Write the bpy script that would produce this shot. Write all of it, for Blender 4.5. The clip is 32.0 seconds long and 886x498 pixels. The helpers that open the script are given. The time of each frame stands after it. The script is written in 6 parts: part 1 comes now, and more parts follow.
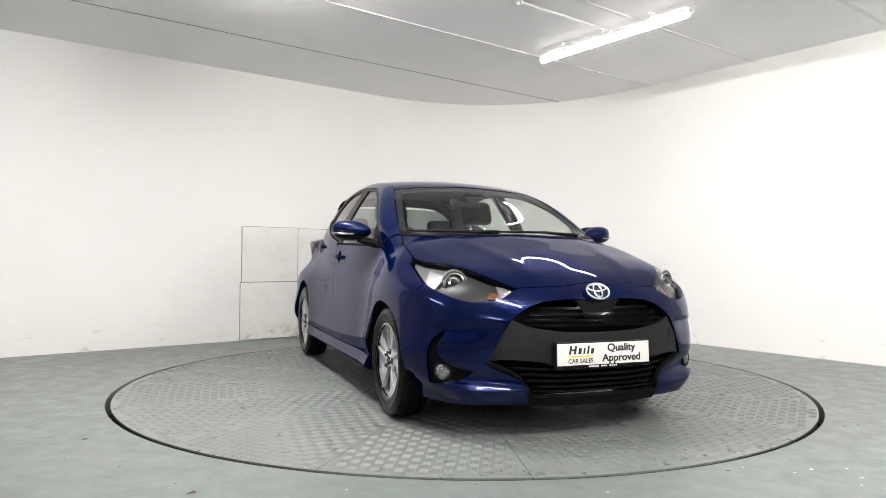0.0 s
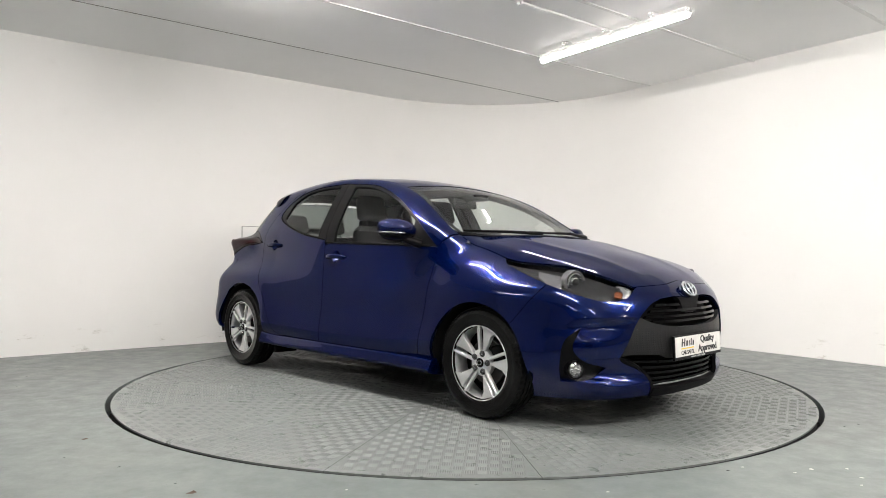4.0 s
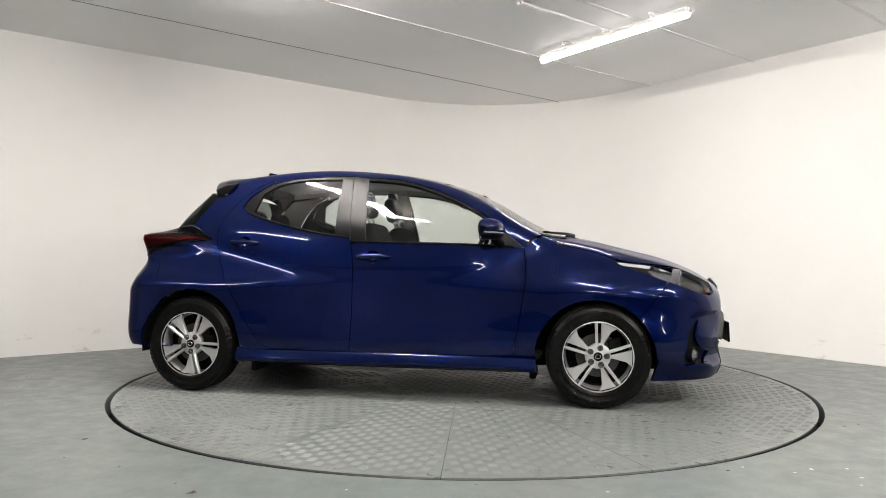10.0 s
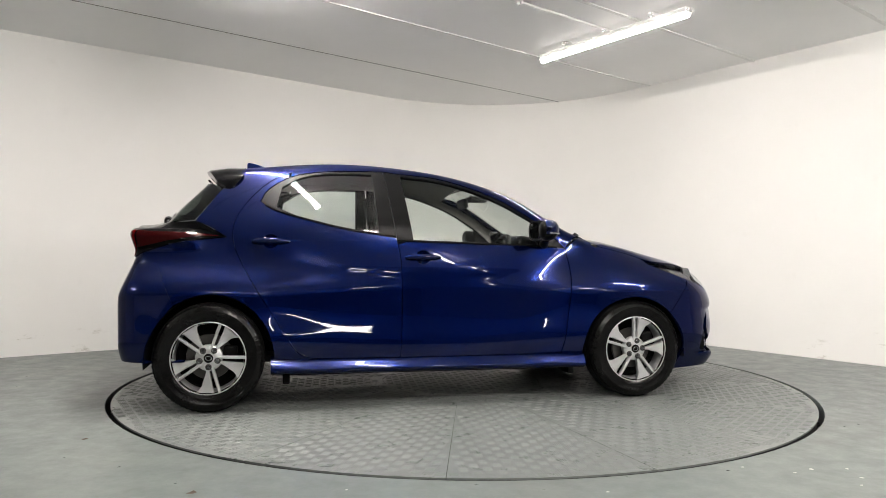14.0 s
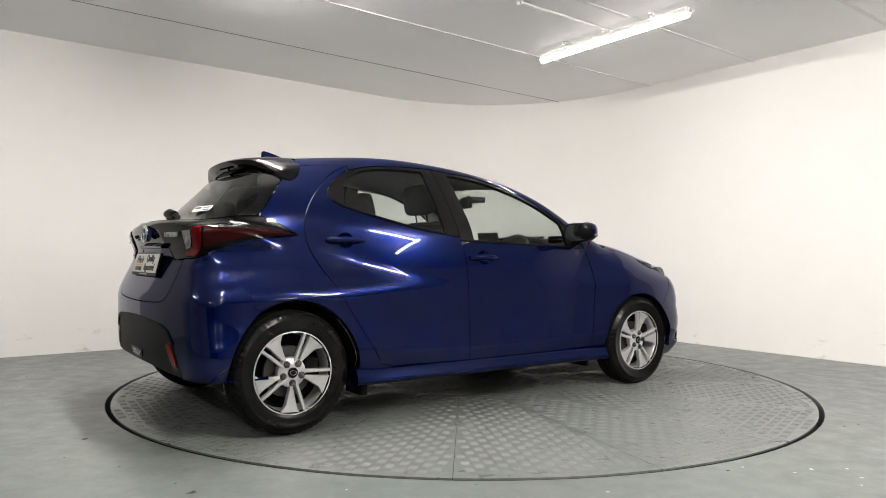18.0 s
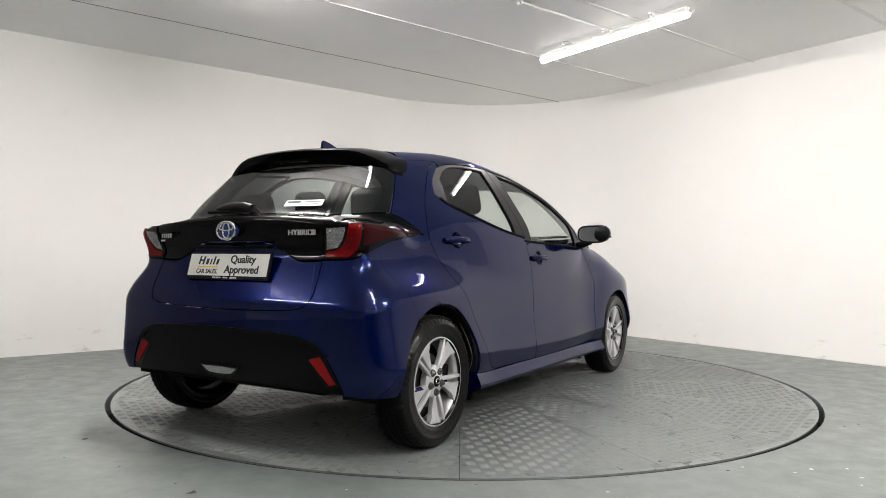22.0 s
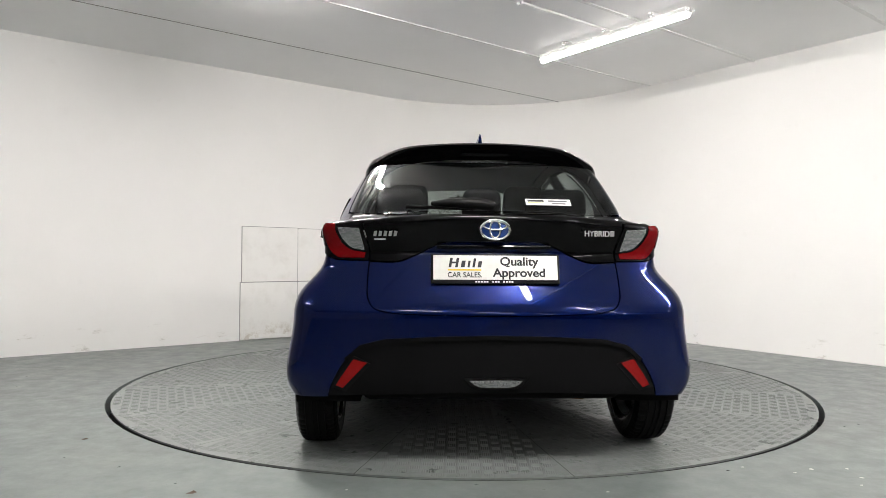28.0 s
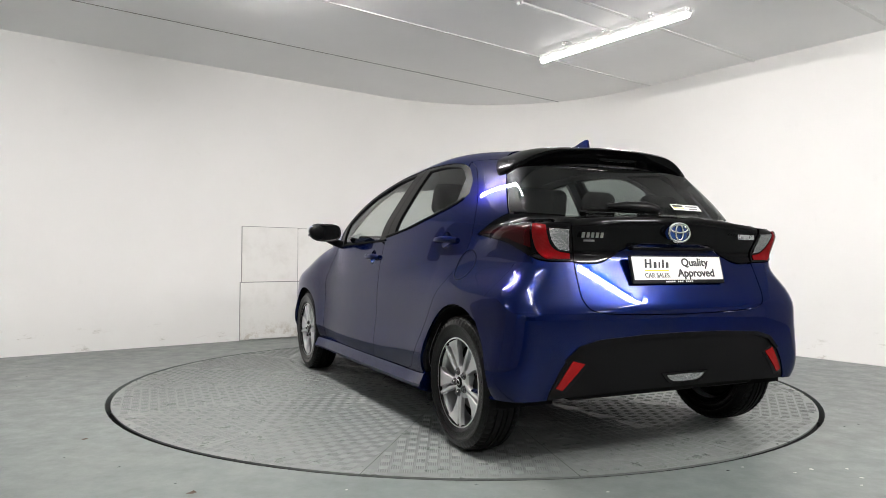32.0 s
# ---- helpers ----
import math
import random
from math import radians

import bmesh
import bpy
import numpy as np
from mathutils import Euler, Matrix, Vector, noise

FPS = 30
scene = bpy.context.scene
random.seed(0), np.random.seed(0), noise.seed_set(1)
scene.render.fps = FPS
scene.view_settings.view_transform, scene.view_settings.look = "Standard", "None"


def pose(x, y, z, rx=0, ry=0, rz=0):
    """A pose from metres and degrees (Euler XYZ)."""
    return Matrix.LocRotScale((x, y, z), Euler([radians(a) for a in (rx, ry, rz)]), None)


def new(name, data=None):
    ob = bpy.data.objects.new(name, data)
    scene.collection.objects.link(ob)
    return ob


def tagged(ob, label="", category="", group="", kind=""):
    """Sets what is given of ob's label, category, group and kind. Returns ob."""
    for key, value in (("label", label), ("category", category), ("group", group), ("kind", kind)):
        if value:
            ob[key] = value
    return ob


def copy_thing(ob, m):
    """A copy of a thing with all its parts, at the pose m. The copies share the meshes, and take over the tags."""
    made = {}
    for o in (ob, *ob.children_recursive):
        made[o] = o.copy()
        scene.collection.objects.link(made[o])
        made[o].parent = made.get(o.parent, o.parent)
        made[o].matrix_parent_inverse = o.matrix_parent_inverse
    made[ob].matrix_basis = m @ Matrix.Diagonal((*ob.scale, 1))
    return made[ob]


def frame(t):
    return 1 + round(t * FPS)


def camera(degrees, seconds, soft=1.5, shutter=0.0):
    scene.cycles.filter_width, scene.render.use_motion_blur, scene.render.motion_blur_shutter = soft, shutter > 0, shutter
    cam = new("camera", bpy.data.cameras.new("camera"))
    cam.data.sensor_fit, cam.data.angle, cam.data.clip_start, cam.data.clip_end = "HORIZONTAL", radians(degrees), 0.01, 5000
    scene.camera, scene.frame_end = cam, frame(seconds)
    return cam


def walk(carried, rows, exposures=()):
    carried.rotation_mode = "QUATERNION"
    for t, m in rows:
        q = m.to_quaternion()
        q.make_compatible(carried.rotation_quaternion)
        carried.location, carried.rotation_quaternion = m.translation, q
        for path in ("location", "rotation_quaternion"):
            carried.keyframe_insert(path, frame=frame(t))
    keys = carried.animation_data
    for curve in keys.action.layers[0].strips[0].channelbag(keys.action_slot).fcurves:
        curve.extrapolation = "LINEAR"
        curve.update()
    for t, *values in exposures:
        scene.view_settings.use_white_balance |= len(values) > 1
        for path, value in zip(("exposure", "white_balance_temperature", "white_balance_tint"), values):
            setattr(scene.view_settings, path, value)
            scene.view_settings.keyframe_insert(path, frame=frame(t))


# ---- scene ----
# The camera stands still on a tripod before the turntable; the car turns on it.
FOV = 64.04
cam = camera(FOV, 32.0, soft=0.7)
CAM = Matrix(((0.999650, -0.006377, 0.025682, 0.0),
              (0.025607, -0.011540, -0.999605, -5.055),
              (0.006670, 0.999913, -0.011373, 0.8703),
              (0.0, 0.0, 0.0, 1.0)))
walk(cam, [(0.0, CAM), (32.0, CAM)],
     exposures=[(0.0, 1.71, 6330, 10), (3.0, 1.6, 6400, 10), (7.0, 1.53, 6500, 10), (13.0, 1.44, 6580, 10), (19.0, 1.48, 6560, 10),
                (23.0, 1.5, 6400, 10), (28.0, 1.48, 6350, 10), (32.0, 1.45, 6280, 10)])

# the turn of the table, in degrees, over the clip
TURN = [(0.0, -67.5), (3.0, -49.95), (6.0, -32.35), (9.0, -15.05), (13.0, 7.98), (19.0, 42.72),
        (23.0, 65.78), (28.0, 94.26), (32.0, 117.4)]
OFFX, OFFY = -0.3466, 0.0178      # where the car stands on the table

# ---- light ----
world = bpy.data.worlds.new("world")
scene.world = world
world.use_nodes = True
world.node_tree.nodes["Background"].inputs[0].default_value = (0.9, 0.95, 1.0, 1)
world.node_tree.nodes["Background"].inputs[1].default_value = 0.02
# ---- materials ----
def material(name, color, rough=0.5, metal=0.0, coat=0.0, spec=0.5, emit=0.0, trans=0.0, ior=1.45):
    m = bpy.data.materials.new(name)
    m.use_nodes = True
    b = m.node_tree.nodes["Principled BSDF"]
    b.inputs["Base Color"].default_value = (*color, 1)
    b.inputs["Roughness"].default_value = rough
    b.inputs["Metallic"].default_value = metal
    b.inputs["Coat Weight"].default_value = coat
    b.inputs["Coat Roughness"].default_value = 0.02
    b.inputs["Specular IOR Level"].default_value = spec
    b.inputs["Transmission Weight"].default_value = trans
    b.inputs["IOR"].default_value = ior
    if emit:
        b.inputs["Emission Color"].default_value = (*color, 1)
        b.inputs["Emission Strength"].default_value = emit
    return m


def nodes_of(m):
    t = m.node_tree
    return t, t.nodes["Principled BSDF"]


def noise_node(t, scale, detail=4.0, rough=0.6, vec=None, dims="3D"):
    n = t.nodes.new("ShaderNodeTexNoise")
    n.noise_dimensions = dims
    n.inputs["Scale"].default_value = scale
    n.inputs["Detail"].default_value = detail
    n.inputs["Roughness"].default_value = rough
    if vec:
        t.links.new(vec, n.inputs["Vector"])
    return n.outputs["Fac"]


def ramp(t, fac, *stops):
    r = t.nodes.new("ShaderNodeValToRGB")
    e = r.color_ramp.elements
    for i, (p, c) in enumerate(stops):
        el = e[i] if i < 2 else e.new(p)
        el.position = p
        el.color = (*c, 1) if len(c) == 3 else c
    t.links.new(fac, r.inputs["Fac"])
    return r.outputs["Color"]


def coords(t, kind="Object", scale=(1, 1, 1)):
    c = t.nodes.new("ShaderNodeTexCoord")
    mp = t.nodes.new("ShaderNodeMapping")
    mp.inputs["Scale"].default_value = scale
    t.links.new(c.outputs[kind], mp.inputs["Vector"])
    return mp.outputs["Vector"]


def mix(t, a, b, fac, mode="MIX"):
    n = t.nodes.new("ShaderNodeMix")
    n.data_type, n.blend_type = "RGBA", mode
    for s, v in ((n.inputs[0], fac), (n.inputs[6], a), (n.inputs[7], b)):
        if isinstance(v, (int, float)):
            s.default_value = v
        elif isinstance(v, tuple):
            s.default_value = (*v, 1)
        else:
            t.links.new(v, s)
    return n.outputs[2]


def bump_to(t, b, height, strength=0.2, dist=0.01):
    n = t.nodes.new("ShaderNodeBump")
    n.inputs["Strength"].default_value = strength
    n.inputs["Distance"].default_value = dist
    t.links.new(height, n.inputs["Height"])
    t.links.new(n.outputs["Normal"], b.inputs["Normal"])


def gray(v):
    return (v, v, v)


# car paint: blue pearl under clear lacquer
PAINT = material("blue_paint", (0.006, 0.014, 0.115), 0.28, 0.6, 0.62, 0.0)
t, b = nodes_of(PAINT)
vec = coords(t)
fl = noise_node(t, 900, 2, 0.7, vec)
t.links.new(mix(t, (0.0004, 0.0032, 0.035), (0.0009, 0.0068, 0.065), fl), b.inputs["Base Color"])
b.inputs["Specular Tint"].default_value = (0.03, 0.06, 0.40, 1)
lw = noise_node(t, 3.0, 2, 0.5, vec)
t.links.new(ramp(t, lw, (0.3, gray(0.175)), (0.7, gray(0.22))), b.inputs["Roughness"])

GLOSS_BLACK = material("gloss_black", (0.0012, 0.0012, 0.0014), 0.04, 0, 0.0, 0.18)
SATIN_BLACK = material("satin_black", (0.003, 0.003, 0.0033), 0.36, 0, 0, 0.16)
BLACK_PLASTIC = material("black_plastic", (0.003, 0.003, 0.0033), 0.45, 0, 0, 0.10)
t, b = nodes_of(BLACK_PLASTIC)
bump_to(t, b, noise_node(t, 450, 2, 0.6, coords(t)), 0.15, 0.001)
GRILLE_PLASTIC = material("grille_plastic", (0.013, 0.013, 0.0135), 0.42, 0, 0, 0.25)
t, b = nodes_of(GRILLE_PLASTIC)
vo = t.nodes.new("ShaderNodeTexVoronoi")
vo.feature = "DISTANCE_TO_EDGE"
vo.inputs["Scale"].default_value = 85
vo.inputs["Randomness"].default_value = 0.0
t.links.new(coords(t), vo.inputs["Vector"])
bump_to(t, b, vo.outputs["Distance"], 0.4, 0.003)
DARK = material("dark_underbody", (0.003, 0.003, 0.003), 0.85, 0, 0, 0.15)
RUBBER = material("tyre_rubber", (0.014, 0.014, 0.014), 0.42, 0, 0, 0.22)
t, b = nodes_of(RUBBER)
vec = coords(t)
t.links.new(ramp(t, noise_node(t, 14, 5, 0.65, vec), (0.35, gray(0.0025)), (0.75, gray(0.0065))), b.inputs["Base Color"])
t.links.new(ramp(t, noise_node(t, 22, 3, 0.6, vec), (0.3, gray(0.12)), (0.7, gray(0.26))), b.inputs["Roughness"])
bump_to(t, b, noise_node(t, 300, 3, 0.6, vec), 0.06, 0.001)
TREAD = material("tyre_tread", (0.005, 0.005, 0.005), 0.7, 0, 0, 0.15)
ALLOY = material("silver_alloy", (0.62, 0.63, 0.64), 0.30, 0.6, 0.3)
t, b = nodes_of(ALLOY)
t.links.new(ramp(t, noise_node(t, 9, 4, 0.6, coords(t)), (0.3, (0.56, 0.565, 0.57)), (0.7, (0.64, 0.645, 0.65))), b.inputs["Base Color"])
DISC = material("brake_steel", (0.09, 0.087, 0.084), 0.45, 0.8)
CHROME = material("chrome", (0.80, 0.81, 0.82), 0.06, 1.0)
NUT = material("dark_chrome", (0.22, 0.22, 0.23), 0.15, 1.0)
EMBLEM_DARK = material("emblem_dark", (0.008, 0.012, 0.035), 0.12, 0.2, 0.3)
EMBLEM_BLUE = material("emblem_blue", (0.02, 0.06, 0.25), 0.15, 0.3, 1.0)


def thin_glass(name, tint, gloss=0.5):
    """Thin pane: tinted see-through with a mirror-like sheen that grows at grazing angles."""
    m = bpy.data.materials.new(name)
    m.use_nodes = True
    t = m.node_tree
    t.nodes.remove(t.nodes["Principled BSDF"])
    out = t.nodes["Material Output"]
    tr = t.nodes.new("ShaderNodeBsdfTransparent")
    tr.inputs[0].default_value = (*tint, 1)
    gl = t.nodes.new("ShaderNodeBsdfGlossy")
    gl.inputs["Roughness"].default_value = 0.0
    fr = t.nodes.new("ShaderNodeLayerWeight")
    fr.inputs[0].default_value = 0.5
    pw = t.nodes.new("ShaderNodeMath")
    pw.operation = "POWER"
    pw.inputs[1].default_value = 4.5
    t.links.new(fr.outputs["Facing"], pw.inputs[0])
    mu = t.nodes.new("ShaderNodeMath")
    mu.operation = "MULTIPLY_ADD"
    mu.inputs[1].default_value = 1.7 * gloss
    mu.inputs[2].default_value = 0.11 * gloss
    t.links.new(pw.outputs[0], mu.inputs[0])
    ms = t.nodes.new("ShaderNodeMixShader")
    t.links.new(mu.outputs[0], ms.inputs[0])
    t.links.new(tr.outputs[0], ms.inputs[1])
    t.links.new(gl.outputs[0], ms.inputs[2])
    t.links.new(ms.outputs[0], out.inputs[0])
    return m


GLASS = thin_glass("window_glass", (0.84, 0.88, 0.86))
GLASS2 = thin_glass("rear_side_glass", (0.74, 0.79, 0.77))
TINT = thin_glass("privacy_glass", (0.27, 0.30, 0.29))
LENS = thin_glass("lamp_lens", (0.92, 0.93, 0.93), 0.12)
RED_LENS = material("red_lens", (0.11, 0.002, 0.003), 0.10, 0, 0.12, 0.1)
t, b = nodes_of(RED_LENS)
wv = t.nodes.new("ShaderNodeTexWave")
wv.inputs["Scale"].default_value = 60
t.links.new(coords(t), wv.inputs["Vector"])
bump_to(t, b, wv.outputs["Fac"], 0.25, 0.002)
RED_REFLECTOR = material("red_reflector", (0.19, 0.005, 0.005), 0.2, 0, 0.1, 0.2)
DARK_RED = material("dark_red_lens", (0.022, 0.0015, 0.002), 0.10, 0, 0.0, 0.15)
CLEAR_REFLECTOR = material("clear_reflector", (0.38, 0.385, 0.39), 0.20, 0.85, 0.3)
t, b = nodes_of(CLEAR_REFLECTOR)
vo = t.nodes.new("ShaderNodeTexVoronoi")
vo.inputs["Scale"].default_value = 75
t.links.new(coords(t), vo.inputs["Vector"])
bump_to(t, b, vo.outputs["Distance"], 0.7, 0.006)
AMBER = material("amber_bulb", (0.17, 0.05, 0.018), 0.2, 0, 0.5)
LAMP_DARK = material("lamp_bezel", (0.018, 0.018, 0.019), 0.35, 0.2)
LAMP_GREY = material("lamp_grey_bezel", (0.13, 0.13, 0.135), 0.40, 0.35)
MIRROR = material("mirror_glass", (0.45, 0.47, 0.49), 0.01, 1.0)
PLATE_WHITE = material("plate_white", (0.74, 0.73, 0.69), 0.35)
t, b = nodes_of(PLATE_WHITE)
t.links.new(ramp(t, noise_node(t, 30, 4, 0.6, coords(t)), (0.3, (0.70, 0.69, 0.65)), (0.7, (0.77, 0.76, 0.73))), b.inputs["Base Color"])
INK = material("plate_ink", (0.012, 0.012, 0.014), 0.4)
YELLOW = material("plate_yellow", (0.80, 0.56, 0.03), 0.4)
WHITE_PRINT = material("white_print", (0.75, 0.75, 0.74), 0.4)
FABRIC = material("seat_fabric", (0.007, 0.007, 0.0075), 0.95, 0, 0, 0.2)
t, b = nodes_of(FABRIC)
bump_to(t, b, noise_node(t, 260, 2, 0.7, coords(t)), 0.5, 0.002)
TRIM = material("cabin_plastic", (0.010, 0.010, 0.0105), 0.55, 0, 0, 0.3)
LINING = material("roof_lining", (0.24, 0.235, 0.22), 0.9)
RUST = material("rusty_exhaust", (0.16, 0.075, 0.03), 0.7, 0.4)

# the place
WALL = material("white_wall_paint", (0.80, 0.79, 0.765), 0.55)
t, b = nodes_of(WALL)
vec = coords(t)
big = noise_node(t, 0.7, 5, 0.6, vec)
fine = noise_node(t, 6, 6, 0.7, vec)
base = mix(t, ramp(t, big, (0.3, (0.86, 0.85, 0.83)), (0.7, (0.90, 0.89, 0.87))), (0.77, 0.76, 0.73), ramp(t, fine, (0.62, gray(0)), (0.80, gray(0.35))))
# scuffs low down on the wall, where feet and trolleys have rubbed it
sc = noise_node(t, 3.0, 8, 0.75, coords(t, "Object", (1, 1, 3.0)))
sz = t.nodes.new("ShaderNodeSeparateXYZ")
t.links.new(coords(t), sz.inputs[0])
mr = t.nodes.new("ShaderNodeMapRange")
mr.inputs[1].default_value, mr.inputs[2].default_value, mr.inputs[3].default_value, mr.inputs[4].default_value = 0.0, 0.35, 0.9, 0.0
t.links.new(sz.outputs["Z"], mr.inputs[0])
ml = t.nodes.new("ShaderNodeMath")
ml.operation = "MULTIPLY"
t.links.new(ramp(t, sc, (0.60, gray(0)), (0.68, gray(1))), ml.inputs[0])
t.links.new(mr.outputs[0], ml.inputs[1])
t.links.new(mix(t, base, (0.46, 0.43, 0.38), ml.outputs[0]), b.inputs["Base Color"])
bump_to(t, b, noise_node(t, 120, 4, 0.6, vec), 0.12, 0.002)

CEIL = material("ceiling_board", (0.80, 0.80, 0.785), 0.7)
t, b = nodes_of(CEIL)
vec = coords(t)
t.links.new(ramp(t, noise_node(t, 0.9, 6, 0.6, vec), (0.3, (0.89, 0.89, 0.885)), (0.7, (0.93, 0.93, 0.925))), b.inputs["Base Color"])
bump_to(t, b, noise_node(t, 40, 5, 0.6, vec), 0.1, 0.002)
WHITE_PLASTIC = material("white_plastic", (0.78, 0.78, 0.77), 0.35)
JOINT = material("joint_shadow_gap", (0.30, 0.30, 0.29), 0.8)
BOARD = material("painted_board", (0.79, 0.78, 0.755), 0.5)
t, b = nodes_of(BOARD)
vec = coords(t)
t.links.new(ramp(t, noise_node(t, 5, 7, 0.7, vec), (0.30, (0.79, 0.775, 0.745)), (0.52, (0.86, 0.85, 0.825))), b.inputs["Base Color"])
clean = b.inputs["Base Color"].links[0].from_socket
sz = t.nodes.new("ShaderNodeSeparateXYZ")
t.links.new(vec, sz.inputs[0])
mr = t.nodes.new("ShaderNodeMapRange")
mr.inputs[1].default_value, mr.inputs[2].default_value, mr.inputs[3].default_value, mr.inputs[4].default_value = 0.0, 0.22, 1.0, 0.0
t.links.new(sz.outputs["Z"], mr.inputs[0])
ml = t.nodes.new("ShaderNodeMath")
ml.operation = "MULTIPLY"
t.links.new(ramp(t, noise_node(t, 6.0, 8, 0.75, vec), (0.50, gray(0)), (0.62, gray(1))), ml.inputs[0])
t.links.new(mr.outputs[0], ml.inputs[1])
t.links.new(mix(t, clean, (0.50, 0.44, 0.36), ml.outputs[0]), b.inputs["Base Color"])

FLOOR = material("floor_paint", (0.24, 0.285, 0.275), 0.35)
t, b = nodes_of(FLOOR)
vec = coords(t)
n1 = noise_node(t, 0.8, 6, 0.6, vec)
n2 = noise_node(t, 7, 8, 0.7, vec)
n3 = noise_node(t, 60, 4, 0.6, vec)
col = ramp(t, n1, (0.30, (0.123, 0.142, 0.138)), (0.55, (0.141, 0.158, 0.152)), (0.75, (0.162, 0.170, 0.158)))
col = mix(t, col, (0.135, 0.140, 0.128), ramp(t, n2, (0.55, gray(0)), (0.78, gray(0.55))))
col = mix(t, col, (0.42, 0.43, 0.41), ramp(t, noise_node(t, 11, 9, 0.8, vec), (0.70, gray(0)), (0.76, gray(0.55))))
col = mix(t, col, (0.30, 0.22, 0.13), ramp(t, noise_node(t, 1.7, 7, 0.75, vec), (0.66, gray(0)), (0.80, gray(0.30))))
t.links.new(col, b.inputs["Base Color"])
t.links.new(ramp(t, n2, (0.3, gray(0.26)), (0.7, gray(0.48))), b.inputs["Roughness"])
bump_to(t, b, n3, 0.12, 0.002)
PLATE_STEEL = material("painted_tread_plate", (0.27, 0.295, 0.285), 0.32, 0.0)
t, b = nodes_of(PLATE_STEEL)
vec = coords(t)
n1 = noise_node(t, 1.3, 6, 0.65, vec)
n2 = noise_node(t, 10, 7, 0.75, vec)
col = ramp(t, n1, (0.3, (0.125, 0.139, 0.135)), (0.7, (0.165, 0.177, 0.171)))
col = mix(t, col, (0.14, 0.14, 0.13), ramp(t, n2, (0.55, gray(0)), (0.8, gray(0.6))))
t.links.new(col, b.inputs["Base Color"])
t.links.new(ramp(t, n2, (0.3, gray(0.22)), (0.7, gray(0.42))), b.inputs["Roughness"])
TREAD_STEEL = material("worn_tread_steel", (0.36, 0.375, 0.36), 0.48, 0.0)
t, b = nodes_of(TREAD_STEEL)
t.links.new(ramp(t, noise_node(t, 4, 6, 0.7, coords(t)), (0.3, (0.132, 0.145, 0.141)), (0.65, (0.182, 0.193, 0.186))), b.inputs["Base Color"])
GAP = material("pit_edge", (0.012, 0.012, 0.012), 0.8)
CHIP = material("paint_chip", (0.62, 0.62, 0.58), 0.7)
LEAF = material("dry_leaf", (0.085, 0.05, 0.035), 0.8)
TUBE = material("tube_glow", (1.0, 0.94, 0.89), 0.4, emit=66.0)
TUBE_FAR = material("tube_glow_dim", (1.0, 0.95, 0.91), 0.4, emit=30.0)
TUBE_BOOSTED = material("tube_glow_boosted", (1.0, 0.94, 0.89), 0.4, emit=135.0)
TUBE_STRONG = material("tube_glow_strong", (1.0, 0.94, 0.89), 0.4, emit=108.0)
TUBE_BASE = material("tube_glow_base", (1.0, 0.95, 0.91), 0.4, emit=65.0)
TUBE_WEAK = material("tube_glow_weak", (1.0, 0.95, 0.91), 0.4, emit=2.6)
# ---- helpers for things ----
def mesh_of(name, verts, faces, mat, smooth=False):
    me = bpy.data.meshes.new(name)
    me.from_pydata([tuple(map(float, v)) for v in verts], [], [tuple(map(int, f)) for f in faces])
    if mat:
        me.materials.append(mat)
    if smooth:
        me.polygons.foreach_set("use_smooth", [True] * len(me.polygons))
    me.update()
    return me


def part(name, bm, mat, parent, label="", smooth=False):
    """Links a bmesh as one mesh object under its thing or part."""
    me = bpy.data.meshes.new(name)
    bmesh.ops.recalc_face_normals(bm, faces=bm.faces)
    bm.to_mesh(me)
    bm.free()
    if mat:
        me.materials.append(mat)
    if smooth:
        me.polygons.foreach_set("use_smooth", [True] * len(me.polygons))
        me.set_sharp_from_angle(angle=radians(38))
    ob = new(name, me)
    ob.parent = parent
    if label:
        ob["label"] = label
    return ob


def box(bm, x0, x1, y0, y1, z0, z1, bev=0.0, m=None, seg=2):
    """A box with rounded edges, added to bm."""
    vs = [bm.verts.new((x, y, z)) for z in (z0, z1) for x, y in ((x0, y0), (x1, y0), (x1, y1), (x0, y1))]
    fs = [bm.faces.new([vs[i] for i in f]) for f in ((3, 2, 1, 0), (4, 5, 6, 7), (0, 1, 5, 4), (1, 2, 6, 5), (2, 3, 7, 6), (3, 0, 4, 7))]
    geom = vs
    if bev:
        es = list({e for f in fs for e in f.edges})
        r = bmesh.ops.bevel(bm, geom=es, offset=bev, segments=seg, affect="EDGES", profile=0.5)
        geom = list({v for f in r["faces"] for v in f.verts} | {v for v in vs if v.is_valid})
    if m is not None:
        bmesh.ops.transform(bm, matrix=m, verts=[v for v in geom if v.is_valid])
    return bm


